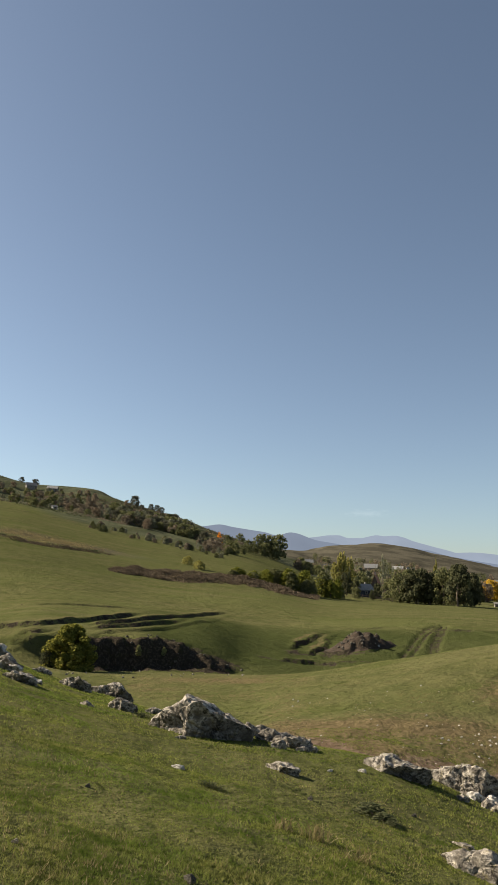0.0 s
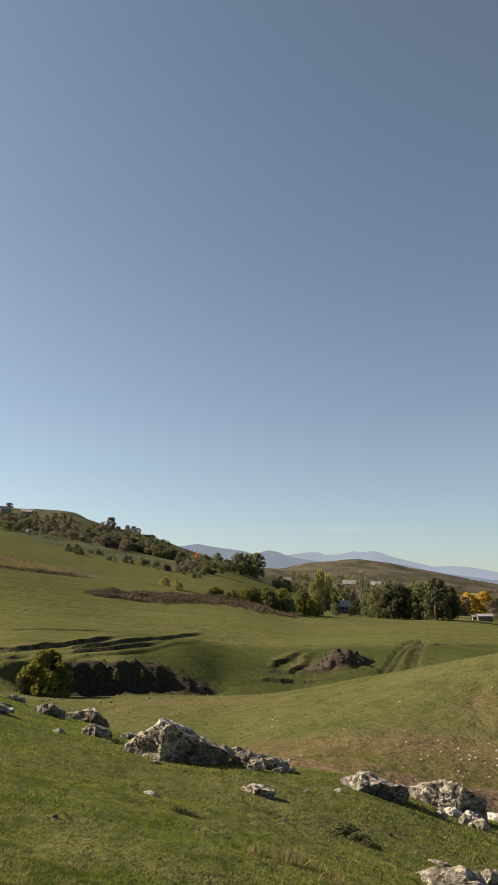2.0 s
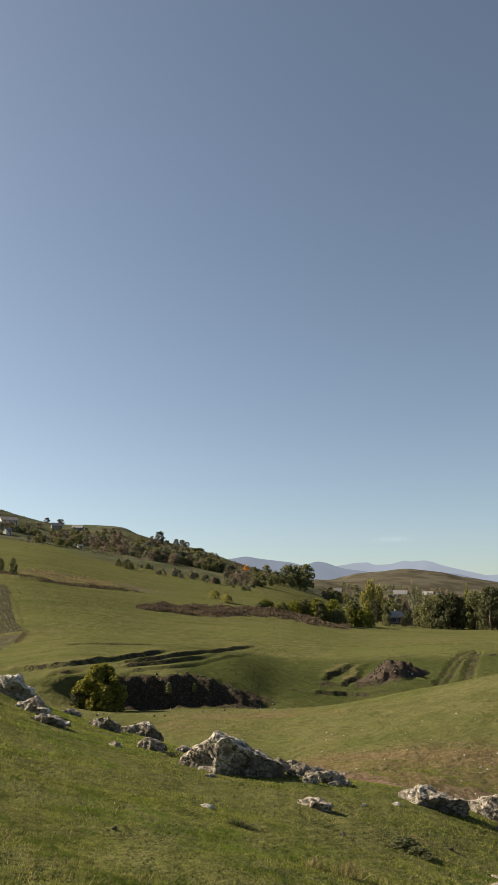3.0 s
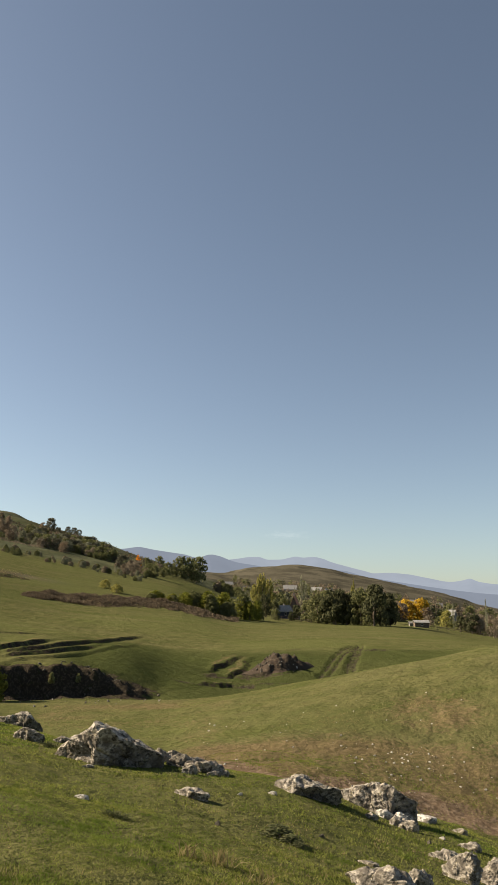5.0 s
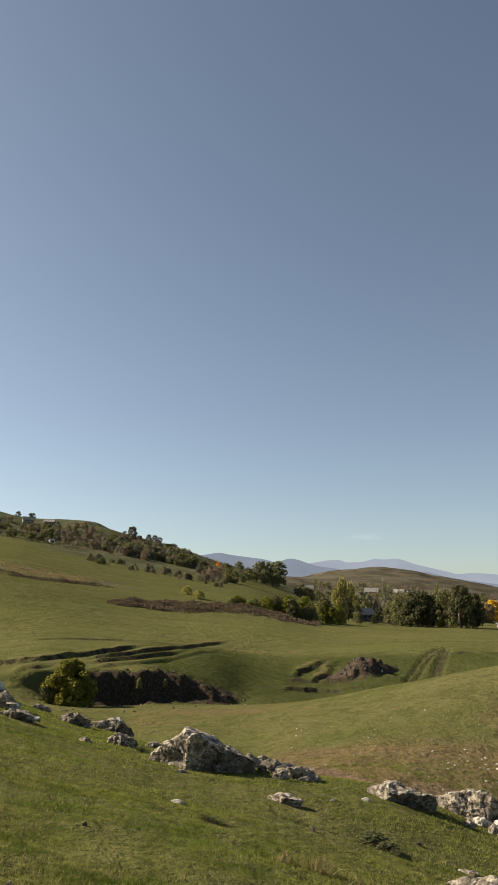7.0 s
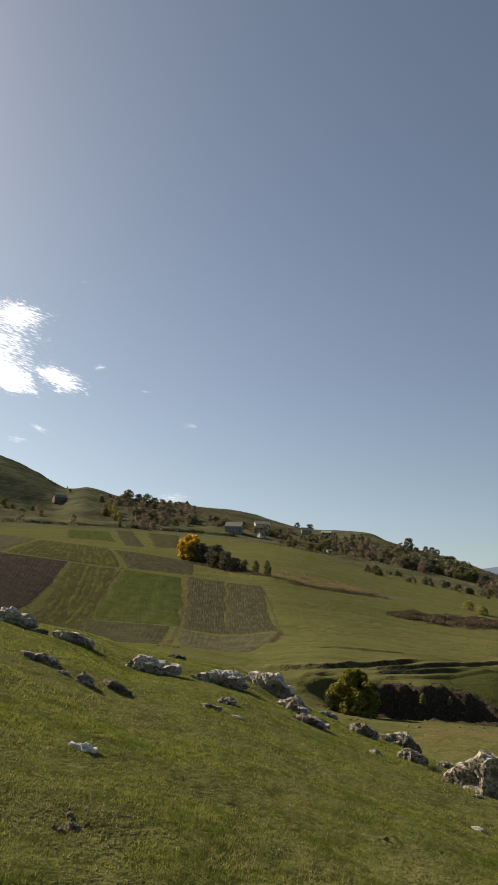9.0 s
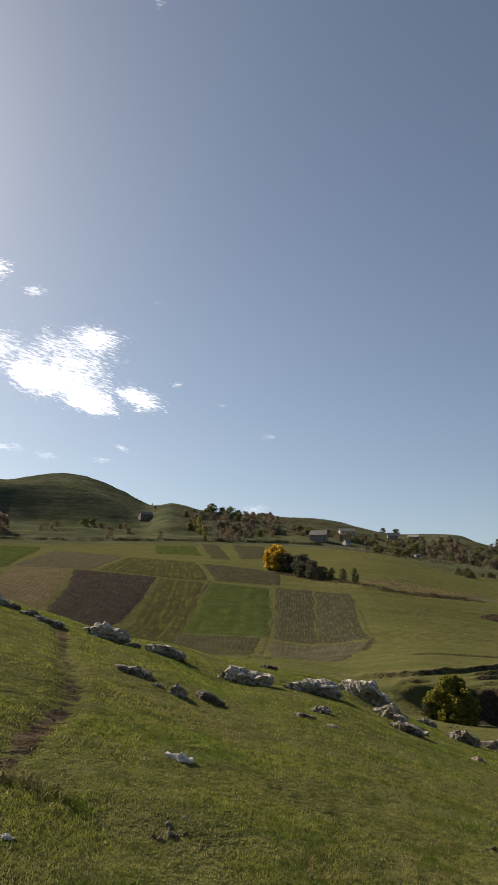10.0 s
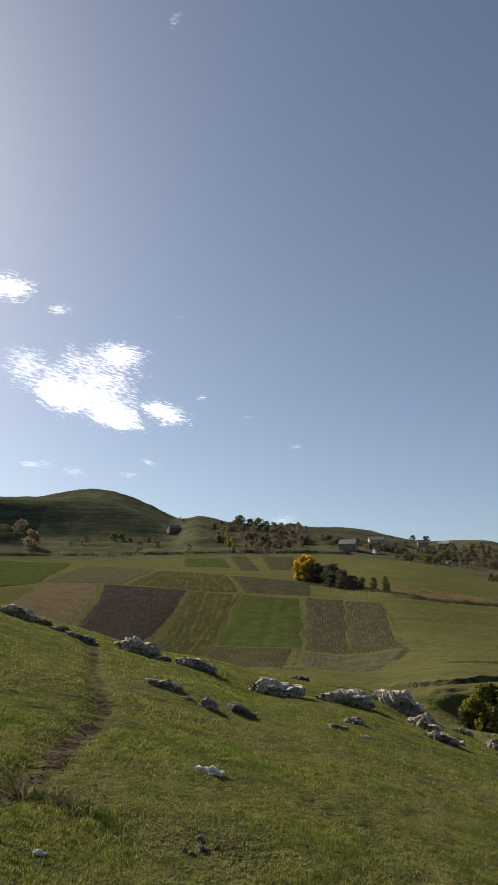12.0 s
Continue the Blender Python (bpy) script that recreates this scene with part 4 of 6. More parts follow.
rust = Planting("rust trees", tree("autumn_tree", "round", LEAF["rust"], 800, 0.032, 5, "rust-brown autumn tree on the hillside"),
                tree("autumn_tree", "round", LEAF["brown"], 750, 0.030, 6, "brown half-bare autumn tree on the hillside"))
flame = Planting("orange tree", tree("autumn_tree", "poplar", LEAF["orange"], 700, 0.045, 7, "bright orange slender autumn tree among green scrub"))
shrubs = Planting("green shrubs", tree("shrub", "bush", LEAF["green"], 2200, 0.024, 8, "fresh green leafy shrub at the meadow edge", 0.1, 0.02),
                  tree("shrub", "bush", LEAF["olive"], 2200, 0.024, 9, "dull green leafy shrub at the meadow edge", 0.1, 0.02))
lime = Planting("yellowing shrubs", tree("shrub", "bush", LEAF["lime"], 1000, 0.030, 10, "yellow-green shrub turning in autumn", 0.1, 0.02))
poplars = Planting("poplars", tree("poplar_tree", "poplar", LEAF["lime"], 2400, 0.028, 11, "tall yellow-green poplar turning in autumn", 0.2, 0.08),
                   tree("poplar_tree", "poplar", LEAF["lime"], 2300, 0.028, 12, "tall narrow yellowing poplar", 0.2, 0.06))
bare = Planting("bare poplars", tree("poplar_tree", "bare", LEAF["grey"], 320, 0.030, 13, "tall thin nearly leafless poplar", 0.2, 0.2))
yellow = Planting("yellow trees", tree("autumn_tree", "round", LEAF["yellow"], 1800, 0.032, 14, "bright golden-yellow autumn tree with a full crown", 0.2, 0.06))
russet = Planting("russet poplars", tree("poplar_tree", "poplar", LEAF["rust"], 500, 0.055, 15, "slender russet poplar on the hillside", 0.2, 0.08))
grey = Planting("hill scrub", tree("shrub", "bush", LEAF["grey"], 430, 0.042, 16, "grey-green hillside shrub in rough grass", 0.1, 0.02),
                tree("shrub", "bush", LEAF["olive"], 430, 0.042, 17, "olive hillside shrub in rough grass", 0.1, 0.02),
                tree("shrub", "bush", LEAF["brown"], 400, 0.042, 18, "brown leafless hillside shrub", 0.1, 0.02))
for kind, rows in ((olive, OLIVE_TREES), (dark, DARK_TREES), (rust, RUST_TREES), (flame, FLAME_TREE), (shrubs, GREEN_SHRUBS), (lime, LIME_SHRUBS),
                   (poplars, POPLARS), (bare, BARE_POPLARS), (yellow, YELLOW_TREES), (russet, RUST_POPLARS)):
    for row in rows:
        (grove if kind in (dark, olive) and row[1] < 330 and row[0] > 0 else kind).add(*row, sink=0.1)

for row in ((-7.45, 560, 6, 5), (-7.0, 556, 6.5, 5.5), (-6.6, 552, 6, 5), (-28.4, 668, 9, 8), (-29.7, 660, 10, 10), (-17.2, 640, 6, 5), (-16.2, 650, 7, 5)):
    dark.add(*row, sink=0.1)

# the green row closes up between its larger shrubs
filler = random.Random(19)
for b, r, w, h in GREEN_SHRUBS:
    for k in range(3):
        shrubs.add(b + filler.uniform(-0.75, 0.75), r + filler.uniform(-6, 9), w * filler.uniform(0.7, 1.0), h * filler.uniform(0.65, 0.95), 0.15)

for b, r, w, h in DARK_TREES:
    if r < 330:
        for k in range(2):
            (grove if b > 0 else dark).add(b + filler.uniform(-0.5, 0.5), r + filler.uniform(-3, 8), w * filler.uniform(0.6, 0.85), h * filler.uniform(0.55, 0.8), 0.15)
# garden trees before the village houses
for b in (4.79, 6.23, 9.61, 11.64, 12.55, 16.23):
    for k in range(5):
        filler.choice((olive, rust, olive)).add(b + filler.uniform(-0.75, 0.75), 676 + filler.uniform(-8, 6), filler.uniform(4.5, 7), filler.uniform(4.2, 6.2), 0.2)

# scattered scrub: a stretch of bearings and distances, how many, and how large
rng = random.Random(5)
for lo, hi, near, far, tilt, n, kinds, size in (
    (-43.5, -36.0, 560, 640, 0, 8, (rust, grey), (3.0, 6.0)),
    (-39.0, -31.0, 800, 880, 0, 8, (grey,), (1.4, 3.0)),
    (7.0, 18.0, 330, 420, 0, 34, (olive, dark, rust, olive), (5.0, 10.0)),
    (4.0, 26.0, 430, 660, 0, 135, (olive, rust, grey, olive), (4.5, 8.5)),
    (19.5, 28.0, 310, 380, 0, 26, (rust, olive, rust), (4.0, 8.5)),
):
    for k in range(n):
        s = rng.uniform(*size)
        rng.choice(kinds).add(rng.uniform(lo, hi), rng.uniform(near, far), s * rng.uniform(0.8, 1.3), s, 0.15)
# belts of scrub over the long hillside: bearings, the nearer and the farther edge there, how many, and how large
for bs, lo, hi, n, kinds, size in (
    ((-18.7, -16.3, -13.3, -10.3, -7.7, -5.5, -3.7, -1.5, 0.2), (472, 438, 442, 420, 416, 430, 365, 310, 374), (583, 591, 548, 520, 510, 480, 440, 410, 420), 250, (grey, grey, rust, olive), (2.6, 6.4)),
    ((-12.4, -9.3, -6.3, -3.7, -1.0), (302, 285, 296, 278, 268), (340, 340, 338, 330, 310), 70, (grey,), (1.2, 3.0)),
    ((-10.5, -8.0, -5.0, -3.0), (425, 420, 430, 370), (500, 500, 480, 430), 90, (grey, olive, dark), (4.0, 7.5)),
    ((-32.7, -29.6, -26.0, -25.0), (560, 514, 518, 530), (700, 715, 700, 640), 110, (rust, grey, rust, grey), (3.4, 7.4)),
    ((-24.3, -21.7, -18.3, -15.0, -11.3), (555, 540, 512, 480, 440), (591, 574, 592, 602, 567), 150, (rust, grey, rust, olive), (2.2, 5.2)),
):
    for k in range(n):
        b = rng.uniform(bs[0], bs[-1])
        near, far = float(np.interp(b, bs, lo)), float(np.interp(b, bs, hi))
        r, s = near + (far - near) * rng.random(), rng.uniform(*size)
        if float(bumps(np.array(b * 9.0), np.array(r), 26, 231)) > -0.25 + rng.gauss(0, 0.15):
            rng.choice(kinds).add(b, r, s * rng.uniform(0.9, 1.5), s, 0.15)
for kind in (olive, dark, grove, rust, flame, shrubs, lime, poplars, bare, yellow, russet, grey):
    kind.tidy()


def far_wood(leaves, count, label, seed):
    """Garden and orchard trees of the far village slope, too many and too far off to tell apart."""
    g = np.random.default_rng(seed)
    b = g.uniform(5, 28, count)
    lo, hi = np.interp(b, [5, 13, 20, 28], [600, 480, 400, 390]), np.interp(b, [5, 10, 13.2, 16.6, 19.9, 23.5, 28], [840, 810, 850, 835, 830, 900, 900])
    r = lo + (hi - lo) * g.random(count)
    x, y = r * np.sin(np.radians(b)), r * np.cos(np.radians(b))
    z = ground_z(x, y)
    tall = g.uniform(4.0, 9.0, count)
    per = 90
    crown = g.normal(size=(count, per, 3))
    crown *= (g.uniform(0.55, 1.0, (count, per)) / np.linalg.norm(crown, axis=2))[..., None]
    crown *= (1 + 0.35 * np.sin(3.1 * crown[..., :1] * 5 + tall[:, None, None]))
    co = np.stack([x, y, z + 0.55 * tall], 1)[:, None] + crown * np.stack([0.40 * tall, 0.40 * tall, 0.46 * tall], 1)[:, None]
    co, quads = blades(co.reshape(-1, 3), crown.reshape(-1, 3) + g.normal(0, 0.4, (count * per, 3)), 0.42, g)
    tagged(from_arrays("woods", co, quads, leaves), label, "woods", kind="stuff")


far_wood(LEAF["rust"], 120, "brown autumn orchard trees below the bare hill", 351)
far_wood(LEAF["olive"], 110, "olive-green garden trees of the far village", 353)
far_wood(LEAF["dark"], 50, "dark green garden trees of the far village", 355)


def thicket():
    """The low brown bramble thicket across the meadow."""
    rs = np.random.default_rng(41)
    n = 8000
    u = rs.uniform(0, 1, n)
    b = -10.2 + 15.8 * u
    bs = [-10.25, -7.9, -4.5, -1.4, 0.75, 2.9, 5.5]
    lo, hi = np.interp(b, bs, [184, 181, 179, 186, 189, 184, 192]), np.interp(b, bs, [191, 208, 214, 221, 218, 215, 226])
    mid, half = (lo + hi) / 2, (hi - lo) / 2
    r = mid + half * rs.uniform(-1, 1, n) * (0.8 + 0.4 * bumps(b * 2.2, b * 0, 1.6, 137))
    x, y = r * np.sin(np.radians(b)), r * np.cos(np.radians(b))
    rim = np.abs(r - mid) / half
    keep = bumps(x, y, 7, 131) + 0.25 * rs.normal(size=n) > -0.35 + 0.75 * np.clip(rim, 0, 1) ** 2
    x, y, rim = x[keep], y[keep], rim[keep]
    tall = (0.12 + 1.5 * np.clip(bumps(x, y, 3.6, 133) + 0.2, 0, 2)) * (1 - 0.7 * np.clip(rim, 0, 1) ** 2)
    z = ground_z(x, y)
    per = 10
    c = np.repeat(np.stack([x, y, z], 1), per, 0)
    h = np.repeat(tall, per)
    c[:, :2] += rs.normal(0, 0.45, (len(c), 2))
    c[:, 2] += h * rs.uniform(0.05, 1, len(c)) ** 0.7
    co, quads = blades(c, rs.normal(size=(len(c), 3)) + np.array([-0.3, -0.6, 0.5]), 0.13, rs)
    tagged(from_arrays("bramble_thicket", co, quads, LEAF["bramble"]), "low brown bramble thicket spreading over the meadow", "thicket", kind="stuff")


thicket()


def hedge(points, wide, tall, count, leaves, label, seed, size=0.15):
    """A low ragged line of weeds and thorn along a bank."""
    g = np.random.default_rng(seed)
    b = np.array([k[0] for k in points], float)
    r = np.array([k[1] for k in points], float)
    u = g.uniform(0, len(points) - 1, count)
    bb, rr = np.interp(u, np.arange(len(points)), b), np.interp(u, np.arange(len(points)), r)
    x, y = rr * np.sin(np.radians(bb)) + g.normal(0, wide, count), rr * np.cos(np.radians(bb)) + g.normal(0, wide, count)
    gap = bumps(x, y, 9, seed) + g.normal(0, 0.3, count) > -0.05
    x, y = x[gap], y[gap]
    z = ground_z(x, y) + tall * g.random(len(x)) * (0.6 + 0.5 * bumps(x, y, 5, seed + 2))
    co, quads = blades(np.stack([x, y, z], 1), g.normal(size=(len(x), 3)), size, g)
    tagged(from_arrays("hedge", co, quads, leaves), label, "hedge", kind="stuff")


hedge([(-50, 478), (-40, 478), (-33, 476), (-27, 478), (-22, 482)], 0.9, 2.6, 11000, LEAF["dark"], "dark ragged hedge along the hill road", 301, 0.26)
hedge([(-22, 482), (-18.5, 474), (-15, 462)], 0.9, 1.2, 1800, LEAF["brown"], "dark ragged hedge along the field edge", 303)
hedge([(-25.5, 262), (-23, 248), (-20.5, 236), (-19, 228)], 1.0, 0.6, 2000, LEAF["bramble"], "dark weedy bank below the yellow tree", 305)
hedge([(-19, 224), (-16, 218.5), (-13.9, 219.5), (-12.2, 222), (-9.7, 222.5)], 0.9, 0.5, 1600, LEAF["bramble"], "low brown weedy bank across the meadow", 307)
hedge([(-13.5, 436), (-11.5, 424), (-9, 410)], 1.4, 1.6, 2200, LEAF["brown"], "dark brambly edge of an earth cutting", 309)

hedge([(-20, 240), (-18.4, 231), (-16, 234), (-14, 234), (-12.3, 230)], 5.5, 0.3, 6000, STRAW, "pale dry stalks on a fallow strip across the slope", 311, 0.11)


def plan_line(points, dx=0.0):
    return [(math.degrees(math.atan2(x + dx, y)), math.hypot(x + dx, y)) for x, y in points]


for k, (line, dx) in enumerate(((BORDERS[0], -1.3), (BORDERS[0], 1.3), (BORDERS[1], 0.0), (BORDERS[2], 0.3), (BORDERS[3], 0.0), (((-84.0, 203.8), (-52.5, 128.4)), 0.0), (((-71, 198), (-41.5, 126), (-37, 108)), 0.0))):
    hedge(plan_line(line, dx), 0.3, 0.22, 2600, STRAW_DULL, "ragged strip of dry grass between two plots", 321 + k, 0.05)


def heath(lo, hi, near, far, count, leaves, label, seed, size=0.34):
    """Knee-high scrub too small to tell apart, in drifts over a hillside."""
    g = np.random.default_rng(seed)
    b, r = g.uniform(lo, hi, count), g.uniform(near, far, count)
    x, y = r * np.sin(np.radians(b)), r * np.cos(np.radians(b))
    verge = np.minimum(np.minimum(b - lo, hi - b) / 2.5, np.minimum(r - near, far - r) / 40)
    drift = bumps(x, y, 34, seed, 4) + g.normal(0, 0.22, count) + 0.8 * np.clip(verge - 1, -1, 0) > 0.1
    x, y = x[drift], y[drift]
    z = ground_z(x, y) + 0.25 + 0.9 * g.random(len(x)) * np.clip(0.5 + bumps(x, y, 12, seed + 3), 0.1, 1.2)
    co, quads = blades(np.stack([x, y, z], 1), g.normal(size=(len(x), 3)), size, g)
    tagged(from_arrays("scrub", co, quads, leaves), label, "scrub", kind="stuff")


heath(-19, 1, 425, 600, 14000, LEAF["bramble"], "low brown heath between the hillside shrubs", 341)
heath(-19, 1, 400, 590, 9000, LEAF["thistle"], "low grey-green heath between the hillside shrubs", 343)
heath(-34, -18, 530, 760, 16000, LEAF["bramble"], "low brown heath on the upper slope", 345, 0.3)
heath(-34, -18, 530, 760, 12000, LEAF["thistle"], "low dark thorn on the upper slope", 347, 0.3)

# ---------------------------------------------------------------- houses and barns
WHITEWASH = rough_coat("whitewashed_wall", (0.40, 0.385, 0.35), (0.50, 0.48, 0.44), 1.5, 0.9, 0.01)
GREYWALL = rough_coat("grey_rendered_wall", (0.17, 0.155, 0.14), (0.24, 0.22, 0.195), 1.2, 0.9, 0.01)
BLUEWALL = rough_coat("dark_blue_boards", (0.030, 0.038, 0.060), (0.050, 0.060, 0.090), 1.5, 0.8, 0.01)
TIMBER = rough_coat("weathered_boards", (0.10, 0.075, 0.055), (0.17, 0.13, 0.10), 2.0, 0.9, 0.01)
SHEET = rough_coat("pale_sheet_roof", (0.21, 0.205, 0.195), (0.28, 0.272, 0.258), 1.0, 0.75, 0.01, 0.0)
SLATE = rough_coat("grey_slab_roof", (0.15, 0.142, 0.13), (0.22, 0.21, 0.195), 1.0, 0.8, 0.02)
TILE = rough_coat("red_brown_tile_roof", (0.26, 0.12, 0.07), (0.36, 0.18, 0.11), 1.3, 0.85, 0.03)
PANE = rough_coat("dark_window_glass", (0.018, 0.022, 0.028), (0.03, 0.034, 0.04), 1.0, 0.12, 0.001)


def slab(x0, x1, y0, y1, z0, z1, bevel=0.0):
    bm = bmesh.new()
    bmesh.ops.create_cube(bm, size=1, matrix=Matrix.Translation(((x0 + x1) / 2, (y0 + y1) / 2, (z0 + z1) / 2)) @ Matrix.Diagonal((x1 - x0, y1 - y0, z1 - z0, 1)))
    if bevel:
        bmesh.ops.bevel(bm, geom=bm.edges[:], offset=bevel, segments=1, affect="EDGES")
    return bm


def house(name, b, r, w, h, wall, roof, turn, label, pitch=0.5, windows=3, deep=0.7, chimney=True):
    """A gabled house w long and h high to the ridge."""
    root = new(name)
    p = at(b, r)
    d, eaves = w * deep, h * (1 - pitch)
    lower = min(float(ground_z(p.x + sx * w / 2, p.y + sy * d / 2)[0]) for sx in (-1, 1) for sy in (-1, 1)) - p.z
    root.matrix_basis = pose(p.x, p.y, p.z, 0, 0, turn - b)
    tagged(root, label, "house" if name == "house" else name.replace("_", " "))
    x, y, base = w / 2, d / 2, min(-0.3, lower - 0.1)
    bm = bmesh.new()
    v = [bm.verts.new(k) for k in ((-x, -y, base), (x, -y, base), (x, y, base), (-x, y, base), (-x, -y, eaves), (x, -y, eaves), (x, y, eaves), (-x, y, eaves), (-x, 0, h * 0.97), (x, 0, h * 0.97))]
    for f in ((0, 1, 5, 4), (2, 3, 7, 6), (1, 2, 6, 9, 5), (3, 0, 4, 8, 7), (3, 2, 1, 0), (4, 5, 9, 8), (6, 7, 8, 9)):
        bm.faces.new([v[k] for k in f])
    body = part("wall", bm, wall, root)
    over, thick = 0.35, 0.16
    rise = (h * 0.97 - eaves) / y
    top = new("roof", bpy.data.meshes.new("roof"))
    bm = bmesh.new()
    for s in (-1, 1):
        pts = [(-x - over, s * (y + over), eaves - over * rise), (x + over, s * (y + over), eaves - over * rise), (x + over, 0, h * 0.97), (-x - over, 0, h * 0.97)]
        lo = [bm.verts.new(q) for q in pts]
        hi = [bm.verts.new((q[0], q[1], q[2] + thick)) for q in pts]
        bm.faces.new(lo)
        bm.faces.new(hi[::-1])
        for k in range(4):
            bm.faces.new((lo[k], hi[k], hi[(k + 1) % 4], lo[(k + 1) % 4]))
    bm.to_mesh(top.data)
    bm.free()
    top.data.materials.append(roof)
    top.parent = root
    if chimney:
        part("chimney", slab(x * 0.35, x * 0.35 + 0.6, -0.3 + y * 0.3, 0.3 + y * 0.3, h * 0.75, h * 1.12), GREYWALL, top)
    for k in range(windows):
        cx = -x + w * (k + 0.75) / (windows + 0.5)
        part("window", slab(cx - 0.48, cx + 0.48, -y - 0.03, -y + 0.05, eaves * 0.38, eaves * 0.82), WHITEWASH if wall is not WHITEWASH else TIMBER, body)
        part("pane", slab(cx - 0.38, cx + 0.38, -y - 0.045, -y + 0.02, eaves * 0.44, eaves * 0.77), PANE, body)
    part("door", slab(x - 1.35, x - 0.45, -y - 0.04, -y + 0.05, base, min(eaves * 0.9, 2.0)), TIMBER, body)
    return root


house("house", 9.05, 293, 6.4, 4.9, BLUEWALL, SHEET, 35, "dark blue boarded cottage with a pale sheet roof behind a fence", 0.45, 1)
house("house", 10.0, 300, 5.0, 9.0, TIMBER, TILE, 80, "tall wooden house with a steep red-brown roof among trees", 0.5, 1)
house("shed", 19.37, 294, 5.2, 2.6, TIMBER, SHEET, 12, "low dark shed with a pale sheet roof at the field edge", 0.3, 1, 0.6, False)
house("shed", 18.8, 298, 3.0, 1.7, GREYWALL, SLATE, 12, "small grey lean-to shed beside the dark shed", 0.3, 1, 0.6, False)
for b, r, w, h, wall, roof, turn, label in (
    (4.79, 700, 10.5, 7.2, WHITEWASH, SHEET, 10, "white house with a pale sheet roof on the village slope"),
    (6.23, 720, 9.5, 7.4, GREYWALL, SHEET, 60, "grey house with a pale roof between autumn trees"),
    (9.61, 700, 12.5, 7.6, GREYWALL, SHEET, 5, "long grey house under a wide pale sheet roof"),
    (11.64, 690, 9.5, 7.4, GREYWALL, SHEET, -15, "grey house with a pale roof above the trees"),
    (12.55, 700, 7.5, 7, WHITEWASH, SHEET, 30, "small white house with a pale roof above the trees"),
    (16.23, 690, 10, 8, GREYWALL, SHEET, 15, "grey house half hidden by the grove"),
    (18.9, 560, 7, 8, WHITEWASH, SHEET, 10, "white house top behind the yellow tree"),
    (20.61, 600, 7, 8, WHITEWASH, SLATE, 10, "small white house among bare poplars"),
    (21.4, 440, 7, 6, GREYWALL, SHEET, -20, "small grey house with a pale roof among shrubs"),
    (-19.97, 584, 12, 5.6, WHITEWASH, SLATE, 12, "pale farmhouse with a grey roof on the hillside"),
    (-29.58, 595, 9, 5, GREYWALL, SLATE, 0, "small grey house among rusty trees on the hill"),
    (-16.5, 600, 8, 5, GREYWALL, SLATE, 10, "small grey house near the ridge line"),
    (-14.93, 595, 8, 4, GREYWALL, SHEET, -10, "low grey house near the ridge line"),
):
    house("house", b, r, w, h, wall, roof, turn, label)
house("barn", -22.12, 514, 11.5, 7.2, GREYWALL, SLATE, -12, "grey barn with a broad slab roof beside the hill road", 0.5, 2, 0.75, False)
house("hut", -20.0, 509, 4.2, 4.2, WHITEWASH, SLATE, 35, "small white hut beside the hill road", 0.4, 1, 0.9, False)
house("hut", -35.65, 660, 11, 5.6, TIMBER, SLATE, 20, "dark wooden hut alone on the grassy spur", 0.5, 1, 0.7, False)
house("hut", -28.52, 497, 3.4, 3.0, WHITEWASH, SLATE, 0, "tiny white hut by the hill road", 0.35, 1, 0.8, False)
house("hut", -14.7, 454, 3.0, 2.4, WHITEWASH, SLATE, 20, "tiny pale hut above the earth cutting", 0.35, 1, 0.8, False)


def fence(points, gap, tall, label):
    """Posts with two rails, over the ground."""
    root = new("fence")
    tagged(root, label, "fence")
    spots = []
    for (b0, r0), (b1, r1) in zip(points[:-1], points[1:]):
        n = max(2, int(math.hypot(r1 - r0, radians(b1 - b0) * r0) / gap))
        spots += [at(b0 + (b1 - b0) * k / n, r0 + (r1 - r0) * k / n) for k in range(n)]
    post = None
    for p in spots:
        if post is None:
            post = part("post", slab(-0.07, 0.07, -0.07, 0.07, -0.3, tall, 0.02), TIMBER, root)
        else:
            post = new("post", post.data)
            post.parent = root
        post.matrix_basis = pose(p.x, p.y, p.z, 0, rng.uniform(-4, 4), 0)
    for h in (0.45, 0.9):
        for p, q in zip(spots[:-1], spots[1:]):
            bm = bmesh.new()
            limb(bm, p + Vector((0, 0, tall * h)), q + Vector((0, 0, tall * h)), 0.05, 0.05, 4)
            part("rail", bm, TIMBER, root)


fence([(6.6, 272), (9.0, 276), (12.0, 276)], 3.4, 1.3, "weathered wooden fence along the village meadow")
fence([(20.5, 291), (23.0, 296), (26.0, 300)], 4.0, 1.2, "weathered wooden fence before brown shrubs")


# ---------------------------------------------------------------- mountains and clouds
# distance haze and daylight baked into a colour that glows by itself
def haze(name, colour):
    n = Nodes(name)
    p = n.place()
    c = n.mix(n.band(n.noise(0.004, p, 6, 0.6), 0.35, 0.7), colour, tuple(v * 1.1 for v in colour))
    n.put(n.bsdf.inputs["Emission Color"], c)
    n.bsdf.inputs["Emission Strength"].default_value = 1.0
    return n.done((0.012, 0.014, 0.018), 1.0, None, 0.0)


